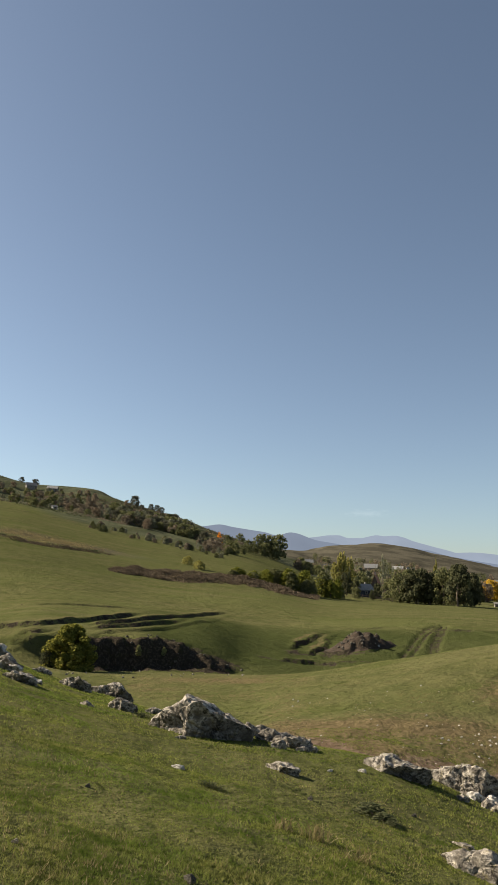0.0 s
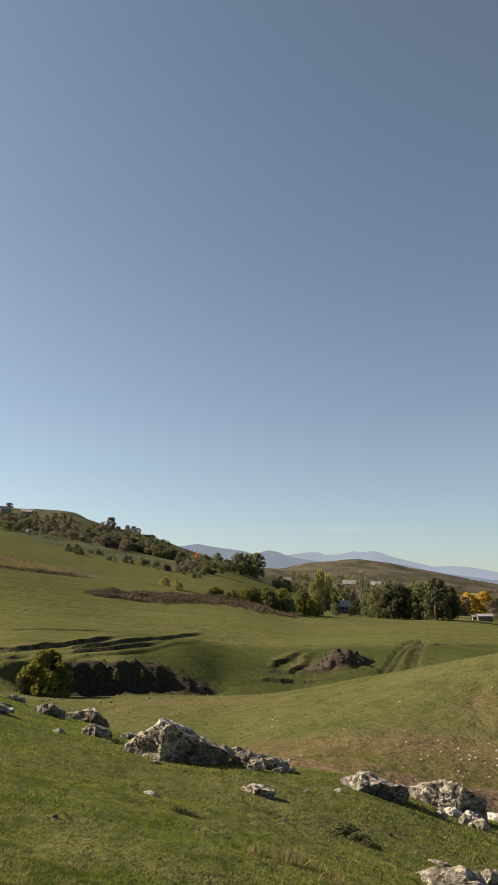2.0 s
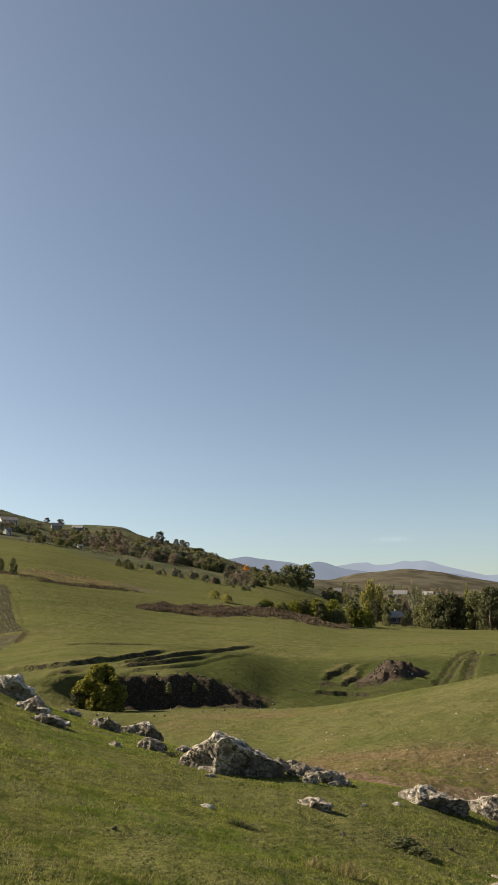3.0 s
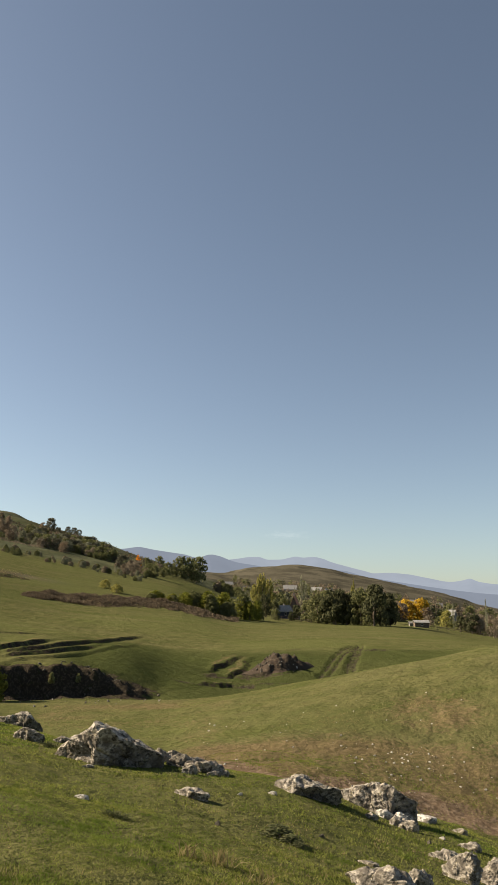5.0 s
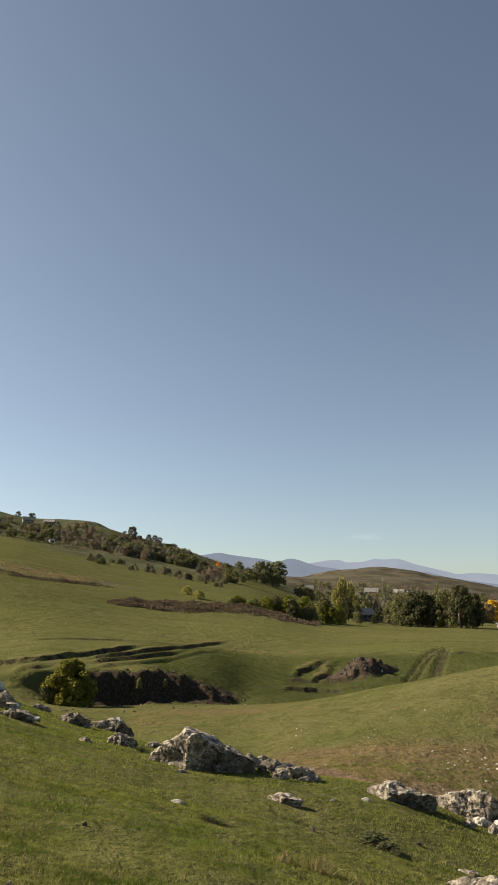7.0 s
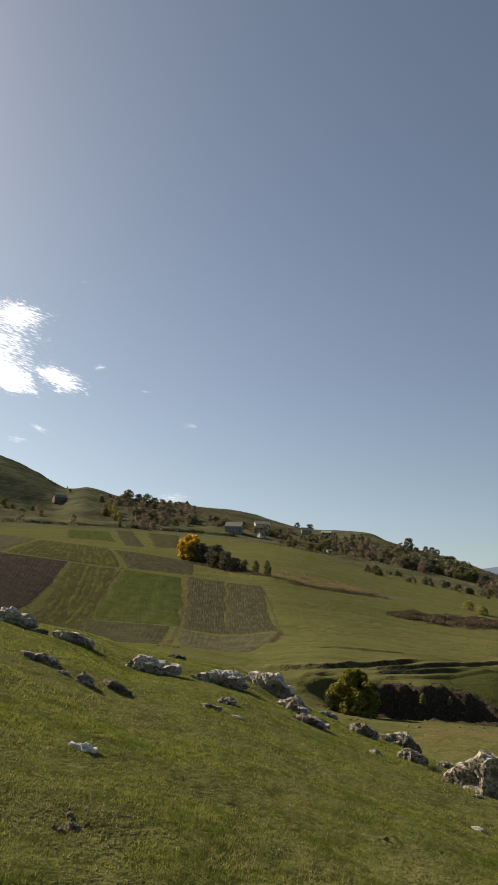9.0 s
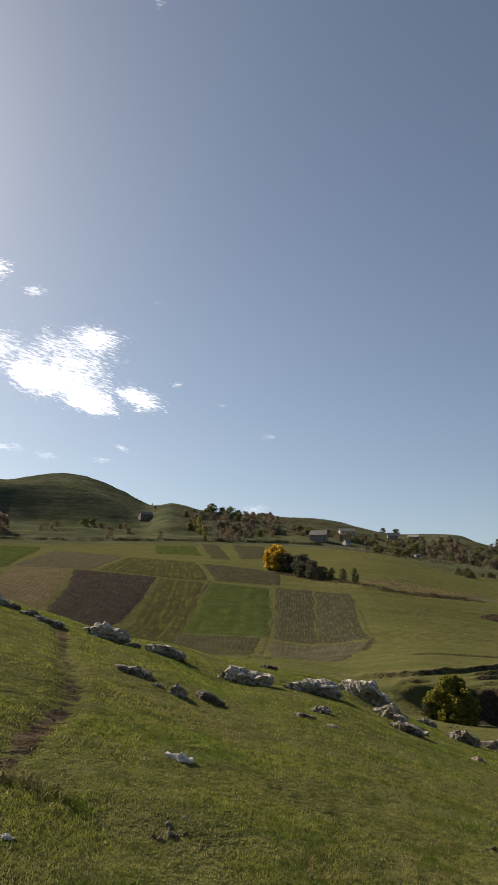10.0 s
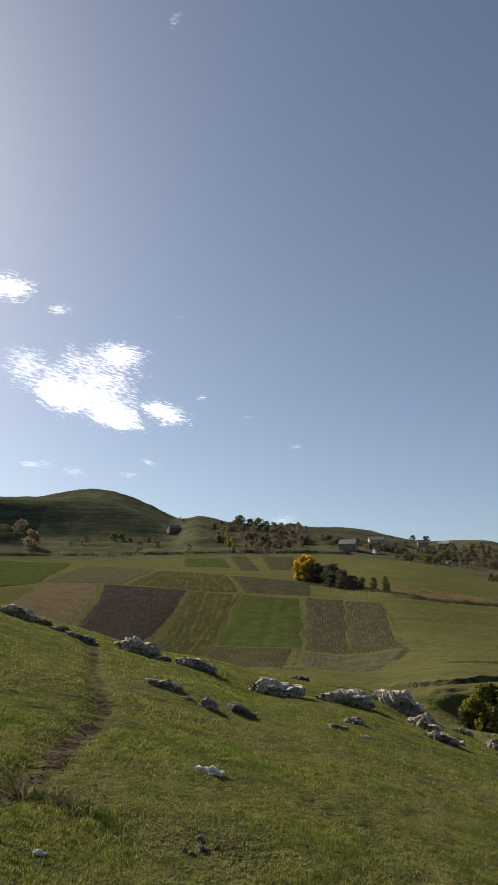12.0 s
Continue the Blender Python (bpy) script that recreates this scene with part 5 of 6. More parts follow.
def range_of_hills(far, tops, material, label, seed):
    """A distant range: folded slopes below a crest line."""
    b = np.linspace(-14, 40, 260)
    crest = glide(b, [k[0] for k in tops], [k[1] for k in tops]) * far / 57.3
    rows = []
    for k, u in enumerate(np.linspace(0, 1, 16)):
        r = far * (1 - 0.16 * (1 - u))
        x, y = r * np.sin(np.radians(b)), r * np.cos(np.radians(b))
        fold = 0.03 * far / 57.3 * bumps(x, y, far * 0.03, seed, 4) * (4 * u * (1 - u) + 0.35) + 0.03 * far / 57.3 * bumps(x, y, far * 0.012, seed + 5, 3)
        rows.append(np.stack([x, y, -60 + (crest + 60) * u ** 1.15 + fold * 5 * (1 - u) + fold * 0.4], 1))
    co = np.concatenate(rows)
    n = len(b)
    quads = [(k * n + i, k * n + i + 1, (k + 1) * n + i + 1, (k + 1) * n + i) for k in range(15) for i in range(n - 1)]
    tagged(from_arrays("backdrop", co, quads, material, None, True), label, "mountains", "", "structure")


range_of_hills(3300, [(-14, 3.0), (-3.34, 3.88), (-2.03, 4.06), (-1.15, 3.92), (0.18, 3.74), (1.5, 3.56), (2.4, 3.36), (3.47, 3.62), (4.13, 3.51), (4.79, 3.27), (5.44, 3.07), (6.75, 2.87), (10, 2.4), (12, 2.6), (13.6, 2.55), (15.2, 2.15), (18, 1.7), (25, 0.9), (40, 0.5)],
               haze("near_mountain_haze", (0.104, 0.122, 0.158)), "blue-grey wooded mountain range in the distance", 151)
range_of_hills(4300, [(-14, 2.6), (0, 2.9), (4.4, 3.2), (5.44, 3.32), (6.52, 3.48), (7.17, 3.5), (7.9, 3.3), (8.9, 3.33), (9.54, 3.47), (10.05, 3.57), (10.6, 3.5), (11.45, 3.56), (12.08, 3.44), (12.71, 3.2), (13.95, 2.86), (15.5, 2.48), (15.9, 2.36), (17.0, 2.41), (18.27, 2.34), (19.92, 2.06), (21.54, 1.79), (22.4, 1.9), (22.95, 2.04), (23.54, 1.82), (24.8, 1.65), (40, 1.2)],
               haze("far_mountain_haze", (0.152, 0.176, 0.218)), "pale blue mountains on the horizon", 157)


def cloud(b, e, wide, tall, seed, label, dense=1.0, tilt=0.0, far=4600):
    """A thin broken cloud far off: a sheet with holes that glows in place of sunlight."""
    n = Nodes("cloud_veil")
    uv = n.uv()
    wisp = n.noise(0.85 * wide, uv, 9, 0.72, (1.0, 5.0 * tall / wide, 1.0))
    lump = n.noise(0.28 * wide, uv, 3, 0.5, (1.0, 2.2 * tall / wide, 1.0))
    mid = n.tree.nodes.new("ShaderNodeVectorMath")
    mid.operation = "LENGTH"
    n.put(mid.inputs[0], uv)
    fall = n.band(mid.outputs["Value"], 0.0, 1.0, 0.75 if dense == 1.0 else 0.42 if wide > 5 else 0.2, -0.42)
    cover = n.math("ADD", n.math("ADD", n.math("MULTIPLY", wisp, 2.3), n.math("MULTIPLY", lump, 0.7)), fall)
    alpha = n.band(cover, 1.42, 2.15, 0.0, dense)
    glow = n.tree.nodes.new("ShaderNodeEmission")
    glow.inputs[0].default_value, glow.inputs[1].default_value = (1.0, 0.99, 0.97, 1), 1.25
    clear = n.tree.nodes.new("ShaderNodeBsdfTransparent")
    m = n.tree.nodes.new("ShaderNodeMixShader")
    n.put(m.inputs[0], alpha)
    n.put(m.inputs[1], clear.outputs[0])
    n.put(m.inputs[2], glow.outputs[0])
    n.put(n.out.inputs[0], m.outputs[0])
    k = 17
    u, v = np.meshgrid(np.linspace(-1, 1, k), np.linspace(-1, 1, k), indexing="ij")
    du, dv = u * wide / 2, v * tall / 2
    ct, st = math.cos(radians(tilt)), math.sin(radians(tilt))
    bb, ee = np.radians(b + du * ct + dv * st), np.radians(e - du * st + dv * ct)
    co = far * np.stack([np.sin(bb) * np.cos(ee), np.cos(bb) * np.cos(ee), np.sin(ee)], -1).reshape(-1, 3)
    quads = [(i * k + j, (i + 1) * k + j, (i + 1) * k + j + 1, i * k + j + 1) for i in range(k - 1) for j in range(k - 1)]
    ob = from_arrays("cloud", co, quads, n.mat, None, True)
    flat = np.stack([u, v], -1).reshape(-1, 2) * 1.0
    idx = np.zeros(len(ob.data.loops), np.int32)
    ob.data.loops.foreach_get("vertex_index", idx)
    ob.data.uv_layers.new(name="sheet").data.foreach_set("uv", flat[idx].astype(np.float32).ravel())
    shift = n.tree.nodes.new("ShaderNodeMapping")
    shift.inputs["Location"].default_value = (seed * 3.7, seed * 1.9, seed)
    for link in [q for q in n.tree.links if q.from_socket == uv and q.to_node.type in ("TEX_NOISE", "MAPPING")]:
        n.tree.links.new(shift.outputs[0], link.to_socket)
    n.put(shift.inputs["Vector"], uv)
    ob.visible_shadow = False
    return tagged(ob, label, "cloud", "clouds", "structure")


cloud(-42.2, 18.6, 15, 9, 1, "thin broken veil of the white cloud bank", 0.6, 12)
cloud(-44.6, 17.7, 9, 4.4, 2, "dense bright core of the white cloud bank", 1.0, 14)
cloud(-40.6, 16.3, 8.0, 3.4, 12, "dense lower edge of the white cloud bank", 1.0, 16)
cloud(-40.3, 21.0, 8, 4.2, 15, "ragged upper edge of the white cloud bank", 0.75, 8)
cloud(-47.6, 19.6, 7, 5, 13, "ragged tail of the white cloud bank", 0.5, 10)
cloud(-49.2, 25.2, 7, 3.6, 3, "bright white ragged cloud", 0.8)
cloud(-45.2, 24.0, 4.0, 1.8, 4, "small ragged white cloud", 0.4)
cloud(-46.2, 12.3, 4.6, 1.3, 5, "thin white streak of cloud over the hill", 0.3)
cloud(-43.5, 11.9, 3.6, 1.1, 18, "small thin wisp of cloud over the hill", 0.3, 10)
cloud(-37.5, 12.7, 3.0, 1.1, 19, "small thin wisp of cloud over the hill", 0.28, 14)
cloud(-39.2, 11.8, 3.6, 1.0, 14, "thin white streak of cloud over the hill", 0.25)
cloud(-36.6, 16.7, 7.6, 3.4, 6, "thin ragged tail of the cloud bank", 0.85, 14)
cloud(-33.6, 17.9, 2.0, 1.0, 20, "tiny ragged wisp of cloud", 0.35)
cloud(-35.4, 24.1, 1.8, 0.8, 21, "tiny faint wisp of cloud", 0.2)
cloud(-29.9, 16.4, 2.2, 0.7, 22, "tiny faint wisp of cloud", 0.12)
cloud(-26.0, 14.0, 2.6, 0.9, 23, "tiny faint wisp of cloud", 0.12)
cloud(-36.4, 44.3, 2.4, 2.2, 7, "tiny lone white cloud", 0.18)
cloud(-27.0, 8.4, 5, 2.0, 8, "small white cloud over the hilltop trees", 0.28)
cloud(9.6, 5.2, 7, 1.2, 9, "faint thin cloud above the far mountains", 0.028)

# ---------------------------------------------------------------- rocks
OUTCROPS = [(-3.1, 14, 1.9, 0.87), (-12.32, 23, 1.09, 0.41), (-9.67, 24.5, 1.5, 0.54), (-8.82, 16.3, 0.66, 0.33), (-6.45, 18, 0.42, 0.19), (0.66, 15.5, 0.5, 0.29), (2.13, 14.5, 0.58, 0.3), (3.81, 14.2, 0.7, 0.26), (3.01, 11.2, 0.57, 0.17), (-16.13, 16.7, 0.81, 0.22), (-17.25, 19.2, 0.86, 0.41), (11.57, 13.6, 1.26, 0.43), (16.23, 14.9, 1.56, 0.74), (17.84, 15, 0.67, 0.29)]
BOULDERS = [(16.63, 8.2, 0.77, 0.28), (19.22, 9.3, 0.38, 0.18), (22.05, 10.5, 0.49, 0.42), (21.2, 11.8, 0.47, 0.13), (24.22, 10.9, 0.41, 0.32), (22.65, 13.5, 0.39, 0.13)]
RIBS = [(-46.92, 19.9, 1, 0.42), (-38.1, 18.6, 1.07, 0.58), (-33.91, 18.1, 0.9, 0.42), (-27.84, 17.4, 1.18, 0.59), (-22.89, 17.9, 1.22, 0.58), (-19.05, 21.7, 1.5, 0.79), (-17.34, 18.7, 0.77, 0.39), (-15.64, 17.7, 0.62, 0.25)]
LOW_SLABS = [(-45.11, 19.8, 0.47, 0.16), (-43.89, 18.8, 0.63, 0.18), (-42.45, 17.7, 0.7, 0.17), (-36.21, 18.3, 0.34, 0.17), (-36.38, 12.2, 0.62, 0.15), (-32.84, 11.3, 0.28, 0.19), (-30.56, 12, 0.48, 0.19), (-22.33, 14.2, 0.38, 0.16), (-23.57, 12.9, 0.42, 0.09), (-26.14, 25, 0.58, 0.21), (-14.59, 26.8, 0.56, 0.26), (-34.5, 11.6, 0.23, 0.07)]
STONES = [(-4.56, 9.6, 0.19, 0.07), (-4.33, 13.2, 0.22, 0.08), (-11.44, 15.6, 0.32, 0.12), (-15.6, 5.1, 0.05, 0.03), (-10.84, 7.2, 0.05, 0.05), (5.23, 9.5, 0.07, 0.08), (6.68, 12.1, 0.09, 0.06), (-14.83, 26.5, 0.51, 0.23), (-3.46, 5.1, 0.1, 0.07), (1.91, 15.8, 0.32, 0.17), (5.05, 14.3, 0.24, 0.11), (12.65, 10.5, 0.08, 0.07), (8.96, 12.7, 0.16, 0.08)]
LOOSE = [(21.94, 15.7, 0.33, 0.14), (19.39, 16.4, 0.65, 0.16), (20.78, 13.8, 0.13, 0.07), (19.92, 13, 0.08, 0.09), (15.94, 9.6, 0.3, 0.07), (14.65, 8.6, 0.06, 0.04), (17.98, 14, 0.44, 0.13)]
CHIPS = [(-33.02, 7, 0.28, 0.12), (-31.93, 8.8, 0.07, 0.05), (-44.5, 4.5, 0.09, 0.05), (-21.57, 12.4, 0.19, 0.09), (-46.93, 9.1, 0.1, 0.06), (-32.4, 5.3, 0.04, 0.04)]


def through_points(a, b, c):
    """The plane through three points, facing away from the block's heart."""
    a, b, c = Vector(a), Vector(b), Vector(c)
    n = (b - a).cross(c - a).normalized()
    if n.dot(a - HEART) < 0:
        n = -n
    return n, n.dot(a - HEART)


HEART = Vector((0, 0, 0.3))


def rock_mesh(seed, detail, crest=-0.14, drop=0.5, rough=1.0, size=(1, 0.8, 0.5), lean=0.0, over=0.0, chips=5):
    """A weathered limestone block in a box one metre wide: a split face either side of a crest, broken ledges, cracks and pits."""
    rs = random.Random(seed)
    wide, deep, tall = (k / size[0] for k in size)
    j = lambda a: rs.uniform(-a, a)
    top = (crest + 0.06 + j(0.06), -0.24 - over + j(0.04), 1.0)
    toe = (crest + 0.02 + j(0.08), -0.30 + over, -0.3)
    planes = [through_points((-0.52, 0.30 + j(0.1), -0.15), toe, top),
              through_points((-0.58 + j(0.04), 0.0, j(0.06)), (top[0] - 0.03, top[1], 1.0), (top[0] - 0.03, 0.3, 1.04)),
              through_points(toe, (0.5, over + j(0.08), -0.3), (top[0] + 0.03, top[1] - 0.04, 1.0)),
              through_points(top, (top[0], top[1] + 0.4, 1.0 + lean + j(0.1)), (0.5, 0.0, 1.0 - drop + j(0.12))),
              through_points((-0.45, 0.3, 0.0), (0.3, 0.5, 0.0), (0.0, 0.28 + j(0.08), 1.0)),
              through_points((0.5, -0.3, -0.3), (0.5, 0.4, -0.3), (0.44, 0.0, 0.6)),
              through_points((-0.5, -0.2, -0.3), (-0.5, 0.4, -0.3), (-0.44 + j(0.06), 0.1, 0.55)),
              (Vector((0, 0, -1)), 0.62)]
    for k in range(chips):
        planes.append((Vector((rs.gauss(0, 1), rs.gauss(0, 1), rs.gauss(0.3, 0.8))).normalized(), rs.uniform(0.40, 0.52)))
    off = Vector((rs.uniform(-50, 50), rs.uniform(-50, 50), rs.uniform(-50, 50)))
    bm = bmesh.new()
    bmesh.ops.create_icosphere(bm, subdivisions=detail, radius=1.0)
    for v in bm.verts:
        out = v.co.normalized()
        far = min([d / n.dot(out) for n, d in planes if n.dot(out) > 1e-4] + [0.9])
        p = HEART + out * far
        q = Vector((p.x * wide, p.y * deep, p.z * tall)) + off
        near, _ = noise.voronoi(q * 2.7 + Vector((noise.noise(q * 3), noise.noise(q * 3 + Vector((7, 0, 0))), 0)) * 0.5)
        crack = math.exp(-(near[1] - near[0]) / 0.07)
        lift = 0.065 * noise.fractal(q * 2.2, 1.0, 2.0, 3) - 0.042 * crack + 0.030 * (near[0] - 0.4) + 0.045 * noise.fractal(q * 7, 0.8, 2.1, 5)
        shove = out * lift * rough
        shove += Vector((noise.noise(q * 6), noise.noise(q * 6 + Vector((9, 0, 0))), noise.noise(q * 6 + Vector((0, 9, 0))))) * 0.03 * rough
        v.co = Vector((p.x * wide + shove.x, p.y * deep + shove.y, p.z * tall + shove.z * 0.8)) * size[0]
    me = bpy.data.meshes.new("rock")
    bm.to_mesh(me)
    bm.free()
    return me


def slope_at(p, reach_out=0.5):
    gx = float(ground_z(p.x + reach_out, p.y)[0] - ground_z(p.x - reach_out, p.y)[0]) / (2 * reach_out)
    gy = float(ground_z(p.x, p.y + reach_out)[0] - ground_z(p.x, p.y - reach_out)[0]) / (2 * reach_out)
    return Vector((-gx, -gy, 1)).normalized()


def lay_rock(name, mesh, material, b, r, w, h, turn, label, category, group, deep=0.8, follow=1.0, shared=True):
    p = at(b, r)
    up = Vector((0, 0, 1)).lerp(slope_at(p), follow).normalized()
    tilt = Vector((0, 0, 1)).rotation_difference(up).to_matrix().to_4x4()
    ob = new(name, mesh)
    if not mesh.materials:
        mesh.materials.append(material)
    face = math.degrees(math.atan2(-p.x, p.y))
    ob.matrix_basis = Matrix.Translation(p) @ tilt @ pose(0, 0, 0, 0, 0, turn + face) @ (Matrix.Diagonal((w, w * deep, h, 1)) if shared else Matrix())
    return tagged(ob, label, category, group)


def place_rock(seed, detail, shape, b, r, w, h, turn, deep, label, material=STONE, group="limestone outcrops", lean=0.0, over=0.04):
    me = rock_mesh(seed, detail, *shape, (w, w * deep, h), lean, over, 0 if w > 1.7 else 5 if w > 0.9 else 6)
    return lay_rock("rock", me, material, b, r, w, h, turn, label, "rock", group, deep, 1.0, False)


rs = random.Random(77)
for k, (b, r, w, h) in enumerate(OUTCROPS):
    place_rock(200 + k, 6 if w > 1.2 else 5 if w > 0.6 else 4, (-0.16, 0.62, 0.7) if k == 0 else (rs.uniform(-0.25, 0.15), rs.uniform(0.2, 0.6), 1.0), b + (0.2 if k == 0 else 0), r, w * (1.04 if k == 0 else 1), h * (0.62 if k == 11 else 0.76 if k == 0 else 0.88),
               (-4 if b < 5 else -2) + (0 if k == 0 else rs.uniform(-9, 9)), 0.75,
               "large weathered grey limestone block in the turf" if w > 1 else "grey limestone outcrop breaking through the turf", over=0.14 if k == 0 else 0.12)
for k, (b, r, w, h) in enumerate(BOULDERS):
    place_rock(240 + k, 5, (rs.uniform(-0.1, 0.2), 0.3, 1.2), b, r, w * 1.05, h * 0.95, rs.uniform(-25, 25), 0.8, "rough lichened limestone boulder in short grass")
for k, (b, r, w, h) in enumerate(RIBS):
    place_rock(260 + k, 5, (rs.uniform(-0.3, -0.12), rs.uniform(0.3, 0.5), 1.3), b, r, w * 1.15, h * 0.58, rs.uniform(-10, 6), 0.7, "grey limestone rib with a sunlit crest on the brow", STONE_RIB, lean=0.2, over=0.24)
for k, (b, r, w, h) in enumerate(LOW_SLABS):
    place_rock(280 + k, 4, (rs.uniform(-0.3, 0.2), 0.3, 1.2), b, r, w * 1.1, h * 0.8, rs.uniform(-20, 20), 0.7, "low broken limestone slab half sunk in turf", STONE if k % 3 else STONE_DARK)
# crumbled pieces that run down from the large block, and round the pale one
for k in range(30):
    u = rs.random()
    b, r = (0.2 + 5.2 * u, 16.0 - 2.0 * u + rs.gauss(0, 0.3)) if k < 22 else (rs.gauss(17.6, 0.7), 14.3 + rs.gauss(0, 0.3))
    s = rs.uniform(0.14, 0.42)
    place_rock(320 + k, 4, (rs.uniform(-0.2, 0.2), 0.35, 1.1), b, r, s * 1.2, s * 0.55, rs.uniform(-40, 40), 0.8, "crumbled piece of grey limestone in the turf", STONE_PALE if k in (23, 25) else STONE, "crumbled limestone")
pebbles = [rock_mesh(300 + k, 3, rs.uniform(0.1, 0.35), 0.2, 0.7, (1, 1, 1)) for k in range(5)]
for me in pebbles[:3]:
    me.materials.append(STONE_PALE)
pebbles[3].materials.append(STONE)
pebbles[4].materials.append(STONE_DARK)
DARK_ONES = (4, 5, 8, 11)
for k, (b, r, w, h) in enumerate(STONES):
    if w > 0.2:
        place_rock(360 + k, 4, (0.1, 0.3, 0.9), b, r, w, h * 0.8, rs.uniform(-30, 30), 0.8, "pale limestone piece half sunk in grass", STONE, "loose stones")
        continue
    lay_rock("stone", pebbles[4] if k in DARK_ONES else pebbles[k % 4], STONE, b, r, w * 1.1, h * 0.9, rs.uniform(-30, 30), "dark loose stone in the grass" if k in DARK_ONES else "pale loose stone in the grass", "stone", "loose stones")
for k, (b, r, w, h) in enumerate(LOOSE):
    if w > 0.2:
        place_rock(380 + k, 4, (0.1, 0.3, 0.9), b, r, w, h * 0.8, rs.uniform(-30, 30), 0.8, "pale limestone piece half sunk in grass", STONE_PALE if k % 2 else STONE, "loose stones")
        continue
    lay_rock("stone", pebbles[4] if k == 3 else pebbles[k % 4], STONE, b, r, w * 1.1, h * 0.9, rs.uniform(-30, 30), "dark loose stone in the grass" if k == 3 else "pale loose stone in the grass", "stone", "loose stones")
for k, (b, r, w, h) in enumerate(CHIPS):
    if k in (0, 2):
        me = rock_mesh(311 + k, 5, 0.1, 0.5, 2.2, (w * 1.1, w * 0.5, h * 0.62))
        lay_rock("stone", me, STONE_WHITE, b, r, w, h, -12, "white limestone chunk lying on the grass", "stone", "loose stones", 0.5, 1.0, False)
        continue
    lay_rock("stone", pebbles[k % 3], STONE, b, r, w * 1.3, h * 0.62, rs.uniform(-20, 10), "white limestone chunk lying on the grass", "stone", "loose stones", 0.5)
for k in range(9):
    lay_rock("stone", pebbles[3 + k % 2], STONE, -33.2 + rs.gauss(0, 0.75), 5.0 + rs.gauss(0, 0.10), rs.uniform(0.04, 0.075), rs.uniform(0.02, 0.035), rs.uniform(0, 360), "small dark stone of a little rubble pile", "stone", "rubble pile")
clods = [rock_mesh(315 + k, 2, 0.0, 0.2, 0.8, (1, 1, 1)) for k in range(2)]
for k in range(60):
    (x0, y0), (x1, y1) = (lambda i: (TRAIL[i], TRAIL[i + 1]))(rs.randrange(len(TRAIL) - 1))
    u = rs.random()
    x, y = x0 + (x1 - x0) * u + rs.gauss(0, 0.09), y0 + (y1 - y0) * u + rs.gauss(0, 0.09)
    s = rs.choice((0.015, 0.02, 0.03, 0.045))
    lay_rock("clod", clods[k % 2], EARTH, math.degrees(math.atan2(x, y)), math.hypot(x, y), s, s * 0.35, rs.uniform(0, 360), "small dark clod on the worn footpath", "clod", "clods on the footpath")
# stones strewn over the dry flank and along the gully foot
for k in range(150):
    b, r = rs.uniform(3, 27), rs.uniform(25, 41)
    if k < 75:
        b, r = rs.gauss(19.2, 2.6), rs.gauss(31, 1.5)
    s = rs.choice((0.03, 0.04, 0.05, 0.07, 0.09, 0.13)) * 0.9
    lay_rock("stone", pebbles[rs.randrange(3)], STONE, b, r, s, s * 0.6, rs.uniform(-30, 30), "pale stone strewn over the dry flank", "stone", "stones on the dry flank")
for k in range(40):
    b, r = rs.uniform(-16, 2), rs.uniform(58, 66.5)
    s = rs.choice((0.08, 0.11, 0.15, 0.24))
    lay_rock("stone", pebbles[rs.choice((3, 3, 3, 4))], STONE, b, r, s, s * 0.6, rs.uniform(0, 360), "pale stone fallen at the foot of the gully bank", "stone", "stones in the gully")
for k in range(26):
    b, r = rs.gauss(-4.5, 2.2), rs.uniform(69, 71.5)
    s = rs.uniform(0.12, 0.4)
    lay_rock("stone", pebbles[4], STONE, b, r, s, s * 0.6, rs.uniform(0, 360), "dark stone on the eroded gully bank", "stone", "stones in the gully")


